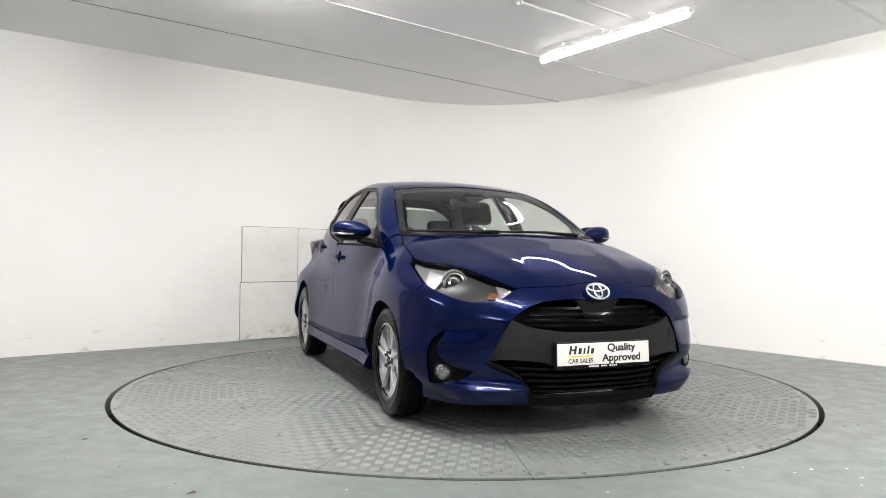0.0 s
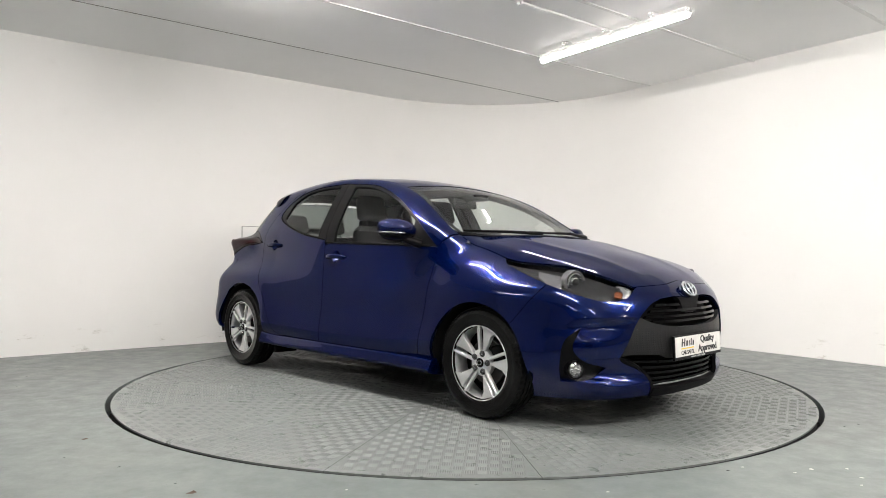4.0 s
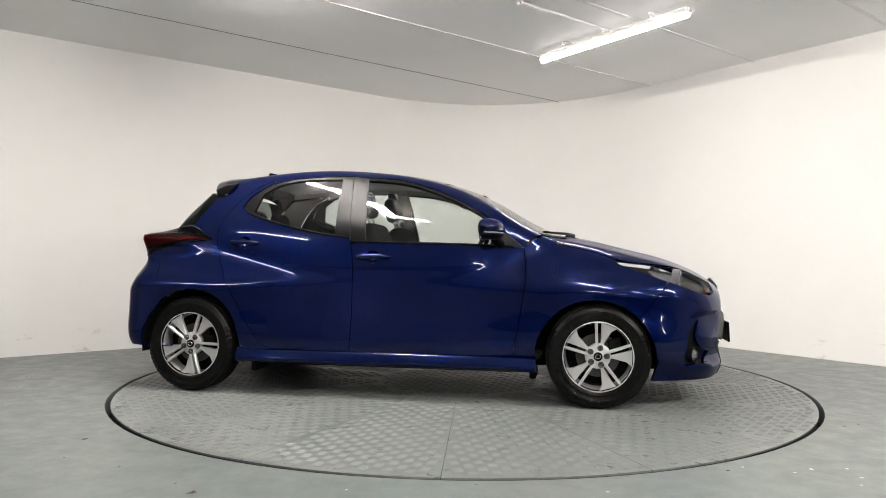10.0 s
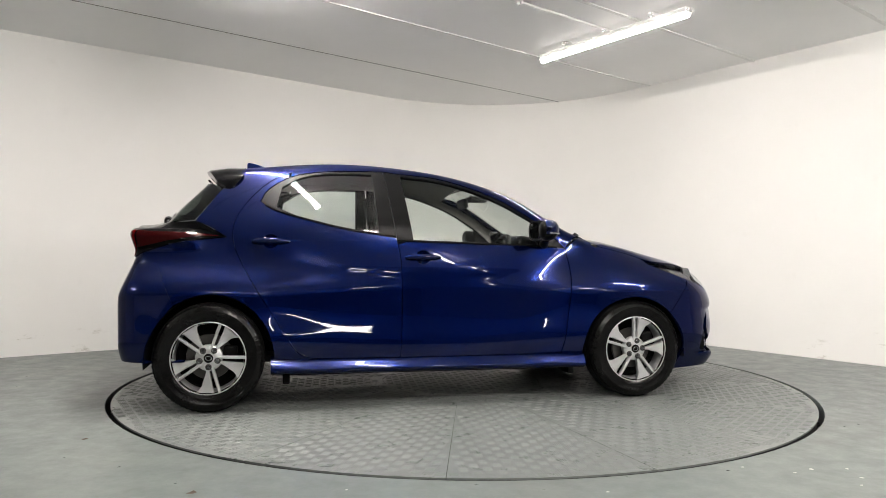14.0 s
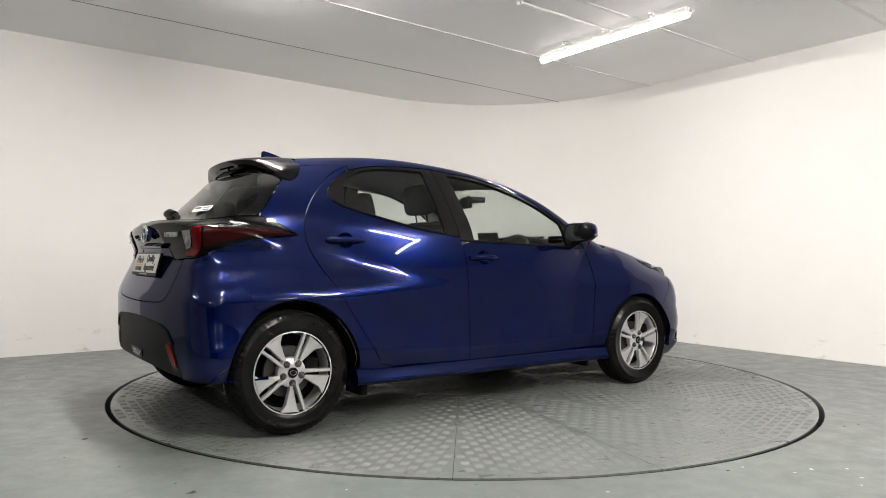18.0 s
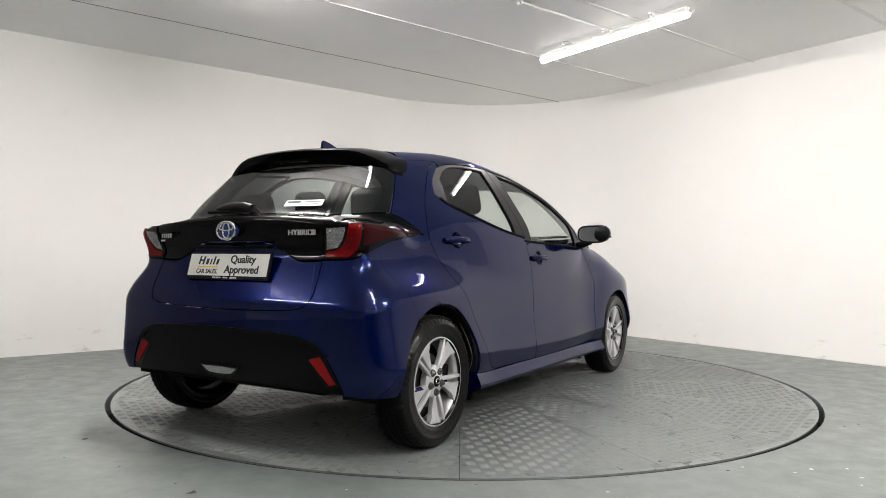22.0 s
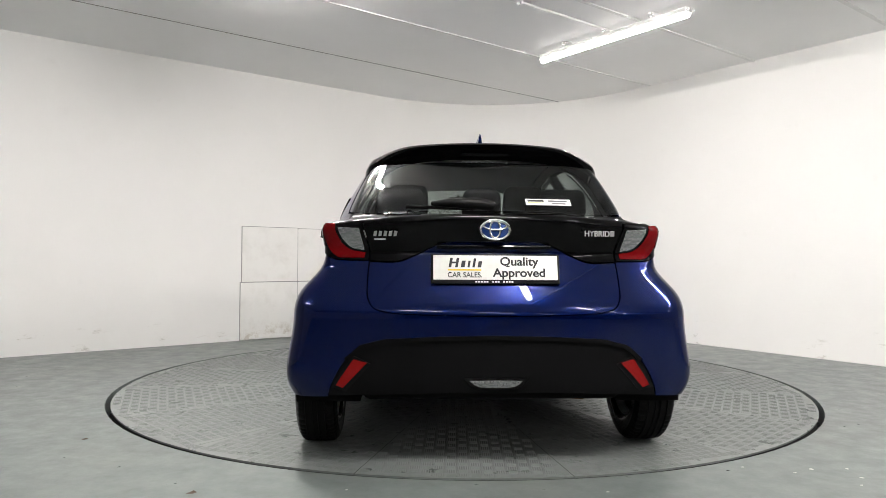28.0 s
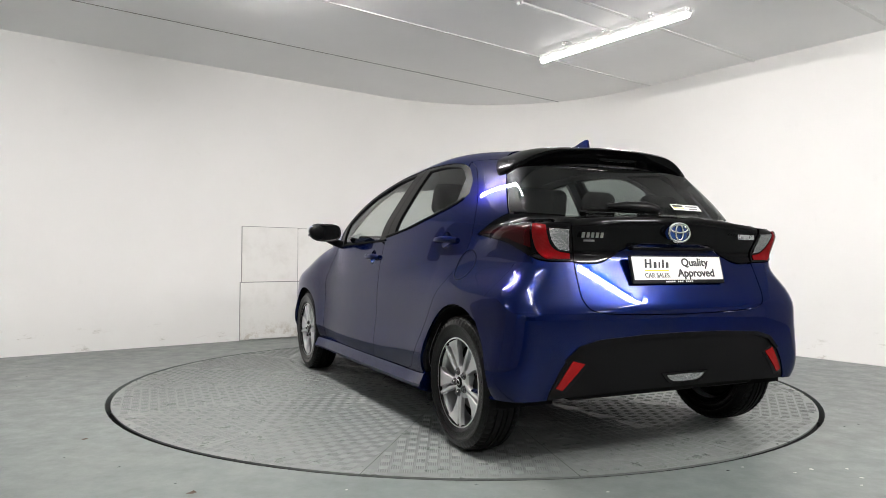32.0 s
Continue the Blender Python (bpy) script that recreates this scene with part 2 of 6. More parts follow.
def tube(bm, pts, r, n=10, closed=False, caps=True):
    """A round bar along points; r a number or one radius for each point."""
    pts = [Vector([float(c) for c in p]) for p in pts]
    rs = [float(v) for v in r] if hasattr(r, "__len__") else [float(r)] * len(pts)
    rings = []
    up = Vector((0.13, 0.31, 0.94))
    for i, p in enumerate(pts):
        a = pts[i - 1] if i or closed else p
        b_ = pts[(i + 1) % len(pts)] if i < len(pts) - 1 or closed else p
        d = (b_ - a).normalized()
        u = d.cross(up)
        u = u.normalized() if u.length > 1e-4 else Vector((1, 0, 0))
        v = d.cross(u)
        rings.append([bm.verts.new(p + rs[i] * (math.cos(k) * u + math.sin(k) * v)) for k in [2 * math.pi * j / n for j in range(n)]])
    m = len(rings)
    for i in range(m if closed else m - 1):
        A, B = rings[i], rings[(i + 1) % m]
        for j in range(n):
            bm.faces.new((A[j], A[(j + 1) % n], B[(j + 1) % n], B[j]))
    if caps and not closed:
        bm.faces.new(rings[0][::-1])
        bm.faces.new(rings[-1])
    return bm


def spin(bm, prof, n=48, axis="y", arc=None):
    """Turns a profile of (radius, along) pairs about the y or z axis."""
    rings = []
    for j in range(n):
        a = 2 * math.pi * j / n
        c, s = math.cos(a), math.sin(a)
        rings.append([bm.verts.new((r * c, h, r * s) if axis == "y" else (r * c, r * s, h)) for r, h in prof])
    for j in range(n):
        A, B = rings[j], rings[(j + 1) % n]
        for i in range(len(prof) - 1):
            if prof[i][0] < 1e-6 and prof[i + 1][0] < 1e-6:
                continue
            bm.faces.new((A[i], A[i + 1], B[i + 1], B[i]))
    bmesh.ops.remove_doubles(bm, verts=bm.verts, dist=1e-6)
    return bm


def empty(name, label, category, group=""):
    return tagged(new(name), label, category, group)


# ---- the room ----
ROOM_H = 2.76
LEFT_A, RIGHT_A = radians(40.1), radians(-53.1)
CORNER = Vector((0.6435, 4.59))
ul, ur = Vector((math.cos(LEFT_A), math.sin(LEFT_A))), Vector((math.cos(RIGHT_A), math.sin(RIGHT_A)))


def wall_line():
    """Plan of the wall: a straight run, a wide rounded corner, a straight run, and the workshop behind."""
    r = 1.95
    half = math.acos(max(-1, min(1, (-ul).dot(ur)))) / 2
    d = r / math.tan(half)
    a, c = CORNER - ul * d, CORNER + ur * d
    mid = CORNER + ((-ul + ur).normalized()) * (r / math.sin(half))
    a0 = math.atan2(a.y - mid.y, a.x - mid.x)
    a1 = math.atan2(c.y - mid.y, c.x - mid.x)
    arc = [mid + r * Vector((math.cos(a0 + (a1 - a0) * k / 40), math.sin(a0 + (a1 - a0) * k / 40))) for k in range(41)]
    far_l = CORNER - ul * 6.15
    far_r = CORNER + ur * 5.3
    return far_l, arc, far_r


far_l, arc, far_r = wall_line()
inner = [far_l] + arc + [far_r]
east = [far_r, Vector((9.5, -1.8)), Vector((9.5, -22.0))]
south = [Vector((9.5, -22.0)), Vector((-1.2, -22.0))]
west = [Vector((-1.2, -22.0)), Vector((-1.2, -13.5)), Vector((-6.5, -11.0)), Vector((-7.0, -3.6))]
side = [Vector((-7.0, -3.6)), far_l]


def wall(name, pts, label):
    n = len(pts)
    out = []
    for i, p in enumerate(pts):
        d = (pts[min(i + 1, n - 1)] - pts[max(i - 1, 0)]).normalized()
        out.append(p + Vector((-d.y, d.x)) * 0.15)
    vs = [(p.x, p.y, z) for p in pts for z in (-0.02, ROOM_H + 0.02)] + [(p.x, p.y, z) for p in out for z in (-0.02, ROOM_H + 0.02)]
    o = 2 * n
    fs = []
    for i in range(n - 1):
        a, b_ = 2 * i, 2 * i + 2
        fs += [(a, b_, b_ + 1, a + 1), (o + a, o + a + 1, o + b_ + 1, o + b_), (a + 1, b_ + 1, o + b_ + 1, o + a + 1), (a, o + a, o + b_, b_)]
    fs += [(0, 1, o + 1, o), (o - 2, 2 * o - 2, 2 * o - 1, o - 1)]
    me = mesh_of(name, vs, fs, WALL, True)
    me.set_sharp_from_angle(angle=radians(30))
    return tagged(new(name, me), label, "wall", kind="structure")


wall("wall_north", inner, "white painted wall with a wide rounded corner and scuffs")
# greys of the unseen walls, chosen by how they mirror in the paint
SIDEWALL = material("workshop_wall", (0.10, 0.10, 0.10), 0.8)
t, b = nodes_of(SIDEWALL)
t.links.new(ramp(t, noise_node(t, 1.5, 6, 0.6, coords(t)), (0.3, gray(0.08)), (0.7, (0.12, 0.118, 0.115))), b.inputs["Base Color"])
GREYWALL = material("grey_workshop_wall", (0.42, 0.42, 0.41), 0.7)
t, b = nodes_of(GREYWALL)
t.links.new(ramp(t, noise_node(t, 1.5, 6, 0.6, coords(t)), (0.3, gray(0.42)), (0.7, (0.50, 0.495, 0.485))), b.inputs["Base Color"])
DIMWALL = material("dim_workshop_wall", (0.28, 0.28, 0.275), 0.8)
t, b = nodes_of(DIMWALL)
t.links.new(ramp(t, noise_node(t, 1.2, 6, 0.6, coords(t)), (0.3, gray(0.25)), (0.7, (0.33, 0.328, 0.32))), b.inputs["Base Color"])
# unseen walls, added to close the room and shape the car's reflections
for nm, pp in (("wall_east", east), ("wall_south", south), ("wall_west", west), ("wall_northwest", side)):
    w = wall(nm, pp, "unseen grey painted wall, added for what the car reflects" if nm in ("wall_east", "wall_west") else "unseen dark wall, added for what the car reflects")
    w.data.materials[0] = {"wall_south": SIDEWALL, "wall_northwest": DIMWALL}.get(nm, GREYWALL)

R_HOLE, R_TABLE = 2.285, 2.255
n = 128
ring = [(R_HOLE * math.cos(2 * math.pi * k / n), R_HOLE * math.sin(2 * math.pi * k / n)) for k in range(n)]
big = [(-14.0, -24.0), (14.0, -24.0), (14.0, 8.0), (-14.0, 8.0)]
from mathutils.geometry import delaunay_2d_cdt
pts2 = [Vector(p) for p in ring + big]
ed = [(k, (k + 1) % n) for k in range(n)] + [(n + k, n + (k + 1) % 4) for k in range(4)]
vo2, _, fo2, *_ = delaunay_2d_cdt(pts2, ed, [], 1, 1e-5)
fs = [f for f in fo2 if sum((vo2[i] for i in f), Vector((0, 0))).length / 3 > 0.01 and not all(vo2[i].length < R_HOLE + 1e-3 for i in f)]
vs = [(v.x, v.y, 0.0) for v in vo2]
k0 = len(vs)
vs += [(x, y, -0.12) for x, y in ring]
fs = [tuple(f) for f in fs] + [(k, (k + 1) % n, k0 + (k + 1) % n, k0 + k) for k in range(n)]
tagged(new("floor", mesh_of("floor", vs, fs, FLOOR)), "grey-green painted concrete floor with stains and chips", "floor", kind="structure")
bm = bmesh.new()
spin(bm, [(0.0, -0.12), (2.6, -0.12)], 96, "z")
me = bpy.data.meshes.new("pit")
bm.to_mesh(me)
bm.free()
me.materials.append(GAP)
tagged(new("turntable_pit", me), "dark pit below the turntable", "pit", kind="structure")

def ceiling_slab(name, y0, y1, mat_, label):
    q = [(-14.0, y0, ROOM_H), (14.0, y0, ROOM_H), (14.0, y1, ROOM_H), (-14.0, y1, ROOM_H)]
    cv = q + [(x, y, z + 0.1) for x, y, z in q]
    tagged(new(name, mesh_of(name, cv, [(0, 3, 2, 1), (4, 5, 6, 7), (0, 1, 5, 4), (1, 2, 6, 5), (2, 3, 7, 6), (3, 0, 4, 7)], mat_)), label, "ceiling", kind="structure")


ceiling_slab("ceiling", -8.5, 8.0, CEIL, "pale grey plasterboard ceiling with joint strips")
# unseen slab, greyed so that the car mirrors less brightness
ceiling_slab("ceiling_workshop", -24.0, -8.5, GREYWALL, "unseen grey ceiling behind the camera, darkening the car's reflections")

nl = Vector((-ul.y, ul.x))        # across the boards


def on_ceiling(along, across, z):
    p = ul * along + nl * across
    return Vector((p.x, p.y, z))


def to_wall(across):
    """How far along a board line runs before it meets the right-hand wall."""
    q = CORNER - nl * across
    det = ul.x * (-ur.y) - ul.y * (-ur.x)
    return (q.x * (-ur.y) - q.y * (-ur.x)) / det


for across, w_, mat_ in ((1.95, 0.010, JOINT), (0.76, 0.022, WHITE_PLASTIC), (-0.45, 0.034, WHITE_PLASTIC), (-1.66, 0.034, WHITE_PLASTIC),
                        (-2.86, 0.034, WHITE_PLASTIC), (-4.06, 0.034, WHITE_PLASTIC)):
    bm = bmesh.new()
    e = to_wall(across) - (0.1 if across > 1.5 else 0.0)
    m = Matrix.Translation(on_ceiling(0, across, ROOM_H)) @ Matrix.Rotation(LEFT_A, 4, "Z")
    box(bm, -7.0, e, -w_ / 2, w_ / 2, -0.004 if mat_ is JOINT else -0.009, -0.001, 0.0, m)
    ob = part("ceiling_trim", bm, mat_, None)
    tagged(ob, "thin painted joint strip between ceiling boards", "trim", kind="structure")

# conduit that feeds the lamp
bm = bmesh.new()
tube(bm, [on_ceiling(-5.0, -0.15, ROOM_H - 0.012), on_ceiling(1.46, -0.165, ROOM_H - 0.012)], 0.011, 10)
con = empty("cable_conduit", "white plastic cable conduit clipped to the ceiling", "conduit")
part("conduit_pipe", bm, WHITE_PLASTIC, con, smooth=True)
for a in (-1.2, 0.42, 1.40):
    bm = bmesh.new()
    box(bm, -0.012, 0.012, -0.022, 0.022, -0.03, 0.0, 0.003, Matrix.Translation(on_ceiling(a, -0.155, ROOM_H)) @ Matrix.Rotation(LEFT_A, 4, "Z"))
    part("conduit_clip", bm, WHITE_PLASTIC, con)


def tube_lamp():
    """A batten lamp, its length along x, its top at z = 0."""
    ob = empty("tube_lamp", "lit white fluorescent tube batten under the ceiling", "ceiling lamp", "ceiling tube lamps")
    bm = bmesh.new()
    box(bm, -0.775, 0.775, -0.026, 0.026, -0.080, -0.040, 0.006)
    part("batten_housing", bm, WHITE_PLASTIC, ob)
    bm = bmesh.new()
    n_ = 12
    prof = [(0.031, -0.079)] + [(0.032 * math.cos(q), -0.088 - 0.028 * math.sin(q)) for q in [radians(180 * k / n_) for k in range(n_ + 1)]] + [(-0.031, -0.079)]
    n_ += 2
    xs = [-0.775, -0.768, 0.768, 0.775]
    sc = [0.8, 1, 1, 0.8]
    rings = [[bm.verts.new((x, y * s, -0.079 + (z + 0.079) * s)) for y, z in prof] for x, s in zip(xs, sc)]
    for A, B in zip(rings, rings[1:]):
        for k in range(n_):
            bm.faces.new((A[k], A[k + 1], B[k + 1], B[k]))
        bm.faces.new((A[-1], A[0], B[0], B[-1]))
    bm.faces.new(rings[0])
    bm.faces.new(rings[-1][::-1])
    part("diffuser", bm, TUBE, ob, "glowing white diffuser", True)
    for x in (-0.46, 0.46):
        bm = bmesh.new()
        box(bm, x - 0.022, x + 0.022, -0.04, 0.04, -0.03, 0.0, 0.004)
        box(bm, x - 0.014, x + 0.014, -0.03, 0.03, -0.048, -0.026, 0.004)
        part("mounting_clip", bm, WHITE_PLASTIC, ob)
    bm = bmesh.new()
    box(bm, 0.766, 0.80, -0.022, 0.022, -0.085, -0.05, 0.004)
    part("cable_gland", bm, WHITE_PLASTIC, ob)
    return ob


lamp = tube_lamp()
LAMP_A = Vector((1.19, 0.78, ROOM_H - 0.003))
lamp.matrix_basis = Matrix.Translation(LAMP_A) @ Matrix.Rotation(RIGHT_A, 4, "Z")
# the same battens go on over the workshop, behind and beside the camera
spots = [(1.19 - 2.61 * i + 1.96 * j, 0.78 - 2.04 * i - 2.33 * j) for i in range(6) for j in range(7) if i + j]
spots = [p for p in spots if -1.7 < p[0] < 7.5 and p[1] > -13.5 and not (p[0] < -0.5 and p[1] < -10.5)]
# an extra unseen batten, added to brighten the left wall and ceiling
spots.append((-4.03, -3.30))
for sx, sy in spots:
    turn, tube_mat = RIGHT_A, None
    if math.hypot(sx - 3.15, sy + 1.55) < 0.1:      # unseen right-hand tube, moved, turned and boosted to throw the wall shadow
        sx, sy, turn, tube_mat = 3.4, -3.1, radians(8), TUBE_BOOSTED
    elif math.hypot(sx - 5.11, sy + 3.88) < 0.1:    # its neighbour
        sx, sy, tube_mat = 4.5, -3.5, TUBE_FAR
    elif math.hypot(sx + 1.42, sy + 1.26) < 0.1:    # a strong one over the left of the table
        sx, sy, tube_mat = -1.2, -1.0, TUBE_STRONG
    elif sy < -5 or sx < -3:                                   # the workshop's own lamps, dimmed, and the one added on the left
        tube_mat = TUBE_FAR
    cp = copy_thing(lamp, Matrix.Translation((sx, sy, ROOM_H - 0.003)) @ Matrix.Rotation(turn, 4, "Z"))
    for ch in cp.children:
        if tube_mat and ch.name.startswith("diffuser"):
            ch.data = ch.data.copy()
            ch.data.materials[0] = tube_mat

# the lamp over the table: its sides are kept weak against ceiling glare
for ch in lamp.children:
    if ch.name.startswith("diffuser"):
        ch.data = ch.data.copy()
        ch.data.materials[0] = TUBE_WEAK
        ch.data.materials.append(TUBE_BASE)         # its base is set far brighter, to cast the car's shadow
        for pl in ch.data.polygons:
            pl.material_index = 1 if pl.normal.z < -0.88 else 0

# access boards fixed to the wall
P0, P1 = Vector((-2.317, 2.213)), Vector((-1.871, 2.674))
start = -3.83                       # along the left wall from the corner
perp = Vector((ul.y, -ul.x))


def wall_board(s0, s1, z0, z1, label):
    bm = bmesh.new()
    m = Matrix.Translation((CORNER.x, CORNER.y, 0)) @ Matrix.Rotation(LEFT_A, 4, "Z")
    box(bm, s0, s1, -0.016, 0.0, z0, z1, 0.002, m)
    me_ob = part("wall_board", bm, BOARD, None)
    bm = bmesh.new()
    box(bm, s0 - 0.005, s1 + 0.005, -0.010, 0.0, max(0.002, z0 - 0.005), z1 + 0.005, 0.0, m)
    part("board_edge_gap", bm, JOINT, me_ob)
    return tagged(me_ob, label, "board", "wall boards")


s_of = lambda p: (p - CORNER).dot(ul)
sa, sb = s_of(P0), s_of(P1)
wall_board(sa + 0.015, sb - 0.002, 0.602, 1.17, "white painted access board on the wall, upper row")
wall_board(sb + 0.004, sb + 0.55, 0.602, 1.165, "white painted access board on the wall, upper row")
wall_board(sa, sb - 0.002, 0.008, 0.594, "scuffed white access board at the foot of the wall")
wall_board(sb + 0.004, sb + 0.55, 0.016, 0.594, "scuffed white access board at the foot of the wall")

# chips, scraps and leaves on the floor
rs = random.Random(4)


def scrap(name, x, y, size, mat_, label, cat):
    bm = bmesh.new()
    k = 7
    vs_ = []
    for i in range(k):
        a = 2 * math.pi * i / k
        r_ = size * rs.uniform(0.5, 1.0)
        vs_.append(bm.verts.new((r_ * math.cos(a) * 1.5, r_ * math.sin(a), rs.uniform(0.001, size * 0.35 if mat_ is LEAF else 0.0025))))
    c_ = bm.verts.new((0, 0, 0.003))
    for i in range(k):
        bm.faces.new((c_, vs_[i], vs_[(i + 1) % k]))
    ob = part(name, bm, mat_, None)
    ob.location = (x, y, 0.001)
    ob.rotation_euler = (0, 0, rs.uniform(0, 6))
    return tagged(ob, label, cat, "litter on the floor")
# ---- the turntable ----
table = empty("turntable", "round grey turntable of worn painted tread plate", "turntable")
SECT = radians(22.5)
SEAM0 = radians(7.4)
for k in range(16):
    a0, a1 = SEAM0 + k * SECT + 0.0007, SEAM0 + (k + 1) * SECT - 0.0007
    vs, fs = [], []
    for j in range(11):
        a = a0 + (a1 - a0) * j / 10
        vs += [(r * math.cos(a), r * math.sin(a), z) for r, z in ((0.552, 0.0), (R_TABLE, 0.0), (R_TABLE, -0.008))]
    for j in range(10):
        i = 3 * j
        fs += [(i, i + 1, i + 4, i + 3), (i + 1, i + 2, i + 5, i + 4)]
    ob = new("tread_plate", mesh_of("tread_plate", vs, fs, PLATE_STEEL))
    ob.parent = table
bm = bmesh.new()
spin(bm, [(0.0, 0.0), (0.548, 0.0), (0.548, -0.008)], 64, "z")
part("centre_plate", bm, PLATE_STEEL, table)
bm = bmesh.new()
spin(bm, [(0.0, -0.009), (2.245, -0.009), (2.245, -0.09)], 96, "z")
part("underframe", bm, GAP, table)


def tread_marks():
    """Five-bar chequer: square cells of five short raised bars, crosswise in every other cell, sector by sector."""
    pitch, L, w_, h = 0.0505, 0.0200, 0.0028, 0.0010
    base = np.array([(-L, -w_, 0), (L, -w_, 0), (L, w_, 0), (-L, w_, 0), (-L * 0.8, 0, h), (L * 0.8, 0, h)])
    bars = np.concatenate([base + [0, 0.0094 * k, 0] for k in range(-2, 3)])
    cross = bars[:, [1, 0, 2]] * [-1, 1, 1]
    one = [(0, 1, 5, 4), (2, 3, 4, 5), (1, 2, 5), (3, 0, 4)]
    face = [tuple(6 * k + q for q in f) for k in range(5) for f in one]
    lim = int(2.3 / pitch) + 1
    ii, jj = [v.ravel() for v in np.meshgrid(np.arange(-lim, lim + 1), np.arange(-lim, lim + 1))]
    vs, fs = [], []
    for k in range(-1, 16):
        mid = SEAM0 + (k + 0.5) * SECT
        ca, sa_ = math.cos(mid), math.sin(mid)
        px, py = ii * pitch, jj * pitch
        x, y = px * ca - py * sa_, px * sa_ + py * ca
        r = np.hypot(x, y)
        if k < 0:
            ok = r < 0.532
        else:
            a = (np.arctan2(y, x) - mid + math.pi) % (2 * math.pi) - math.pi
            ok = (r > 0.570) & (r < R_TABLE - 0.03) & (np.abs(a) * r < SECT / 2 * r - 0.024)
        rot = np.array(((ca, sa_, 0), (-sa_, ca, 0), (0, 0, 1)))
        two = [bars @ rot, cross @ rot]
        for xx, yy, q in zip(x[ok], y[ok], ((ii + jj) % 2)[ok]):
            o = 30 * len(vs)
            vs.append(two[q] + [xx, yy, 0.0003])
            fs += [tuple(o + v for v in f) for f in face]
    me = bpy.data.meshes.new("tread_pattern")
    me.from_pydata(np.concatenate(vs).tolist(), [], fs)
    me.materials.append(TREAD_STEEL)
    ob = new("tread_pattern", me)
    ob.parent = table
    tagged(ob, "raised five-bar tread marks, worn paint", kind="stuff")


tread_marks()
# ---- the car's outer form: an implicit surface, x forward, y left, z up ----
def spline(*pts):
    """Natural cubic curve through (a, b) pairs; straight beyond its ends."""
    a = np.array([p[0] for p in pts], float)
    b = np.array([p[1] for p in pts], float)
    if a[0] > a[-1]:
        a, b = a[::-1], b[::-1]
    n = len(a)
    h = np.diff(a)
    A = np.eye(n)
    r = np.zeros(n)
    for i in range(1, n - 1):
        A[i, i - 1:i + 2] = h[i - 1], 2 * (h[i - 1] + h[i]), h[i]
        r[i] = 6 * ((b[i + 1] - b[i]) / h[i] - (b[i] - b[i - 1]) / h[i - 1])
    m = np.linalg.solve(A, r)
    s0 = (b[1] - b[0]) / h[0] - h[0] * m[1] / 6
    s1 = (b[-1] - b[-2]) / h[-1] + h[-1] * m[-2] / 6

    def at(x):
        x = np.asarray(x, float)
        i = np.clip(np.searchsorted(a, x) - 1, 0, n - 2)
        hi, u, v = h[i], a[i + 1] - x, x - a[i]
        y = (m[i] * u ** 3 + m[i + 1] * v ** 3) / (6 * hi) + (b[i] / hi - m[i] * hi / 6) * u + (b[i + 1] / hi - m[i + 1] * hi / 6) * v
        y = np.where(x < a[0], b[0] + s0 * (x - a[0]), y)
        return np.where(x > a[-1], b[-1] + s1 * (x - a[-1]), y)
    return at


def smax(a, b, k):
    return np.maximum(a, b) + np.maximum(k - np.abs(a - b), 0) ** 2 / (4 * k)


def bump(v, c, w):
    return np.exp(-((v - c) / w) ** 2)


HOOD_CROWN = 0.0404
NOSE_SWEEP = 0.2241
TAIL_SWEEP = 0.0474
ROOF_CROWN = 0.03
GLASS_SWEEP = 0.08

plan_low = spline((-2, 0.811), (-1.6, 0.831), (-1.28, 0.839), (-0.8, 0.833), (-0.3, 0.823), (0.3, 0.821), (0.8, 0.835), (1.28, 0.858), (1.6, 0.816), (2, 0.680))
prof_low = spline((0.15, -0.089), (0.22, -0.052), (0.32, 0.015), (0.45, 0.022), (0.6, 0.002), (0.72, -0.021), (0.82, -0.105), (0.92, -0.128), (1, -0.120), (1.1, -0.145))
hood_mid = spline((0.4, 1.055), (0.8, 1.053), (1, 1.028), (1.24, 0.990), (1.5, 0.924), (1.7, 0.870), (1.9, 0.793), (2, 0.760), (2.08, 0.752))
waist = spline((-1.9, 1.032), (-1.6, 1.070), (-1.2, 1.033), (-0.7, 0.982), (-0.3, 0.954), (0.4, 0.942))
front_mid = spline((0.12, 2.010), (0.2, 2.061), (0.3, 2.081), (0.45, 2.102), (0.6, 2.086), (0.7, 2.041), (0.8, 1.971), (0.95, 1.855))
rear_low = spline((0.2, -1.759), (0.3, -1.803), (0.45, -1.819), (0.58, -1.822), (0.7, -1.821), (1.1, -1.820))


def rear_mid(z):
    """The tail on its middle line: upright bumper, sloping tailgate, overhanging black panel."""
    lower = smax(rear_low(z), -1.8215 + 0.425 * (z - 0.652), 0.012)
    return -smax(-lower, 1.722 + 0.37 * (z - 0.895), 0.020)


side_up = spline((0.12, 0.745), (0.20, 0.812), (0.26, 0.847), (0.30, 0.8510), (0.34, 0.8530), (0.38, 0.8490), (0.42, 0.8430), (0.48, 0.8355), (0.55, 0.8300), (0.65, 0.8275), (0.74, 0.826), (0.80, 0.8215), (0.85, 0.8145), (0.90, 0.806), (0.95, 0.7965), (1, 0.7855), (1.05, 0.770), (1.15, 0.716), (1.25, 0.655), (1.35, 0.587), (1.43, 0.532))
taper_up = spline((1.2, -0.113), (0.9, -0.059), (0.5, -0.013), (0.1, -0.008), (-0.3, -0.009), (-0.7, -0.019), (-1.1, -0.056), (-1.5, -0.143), (-1.8, -0.227))
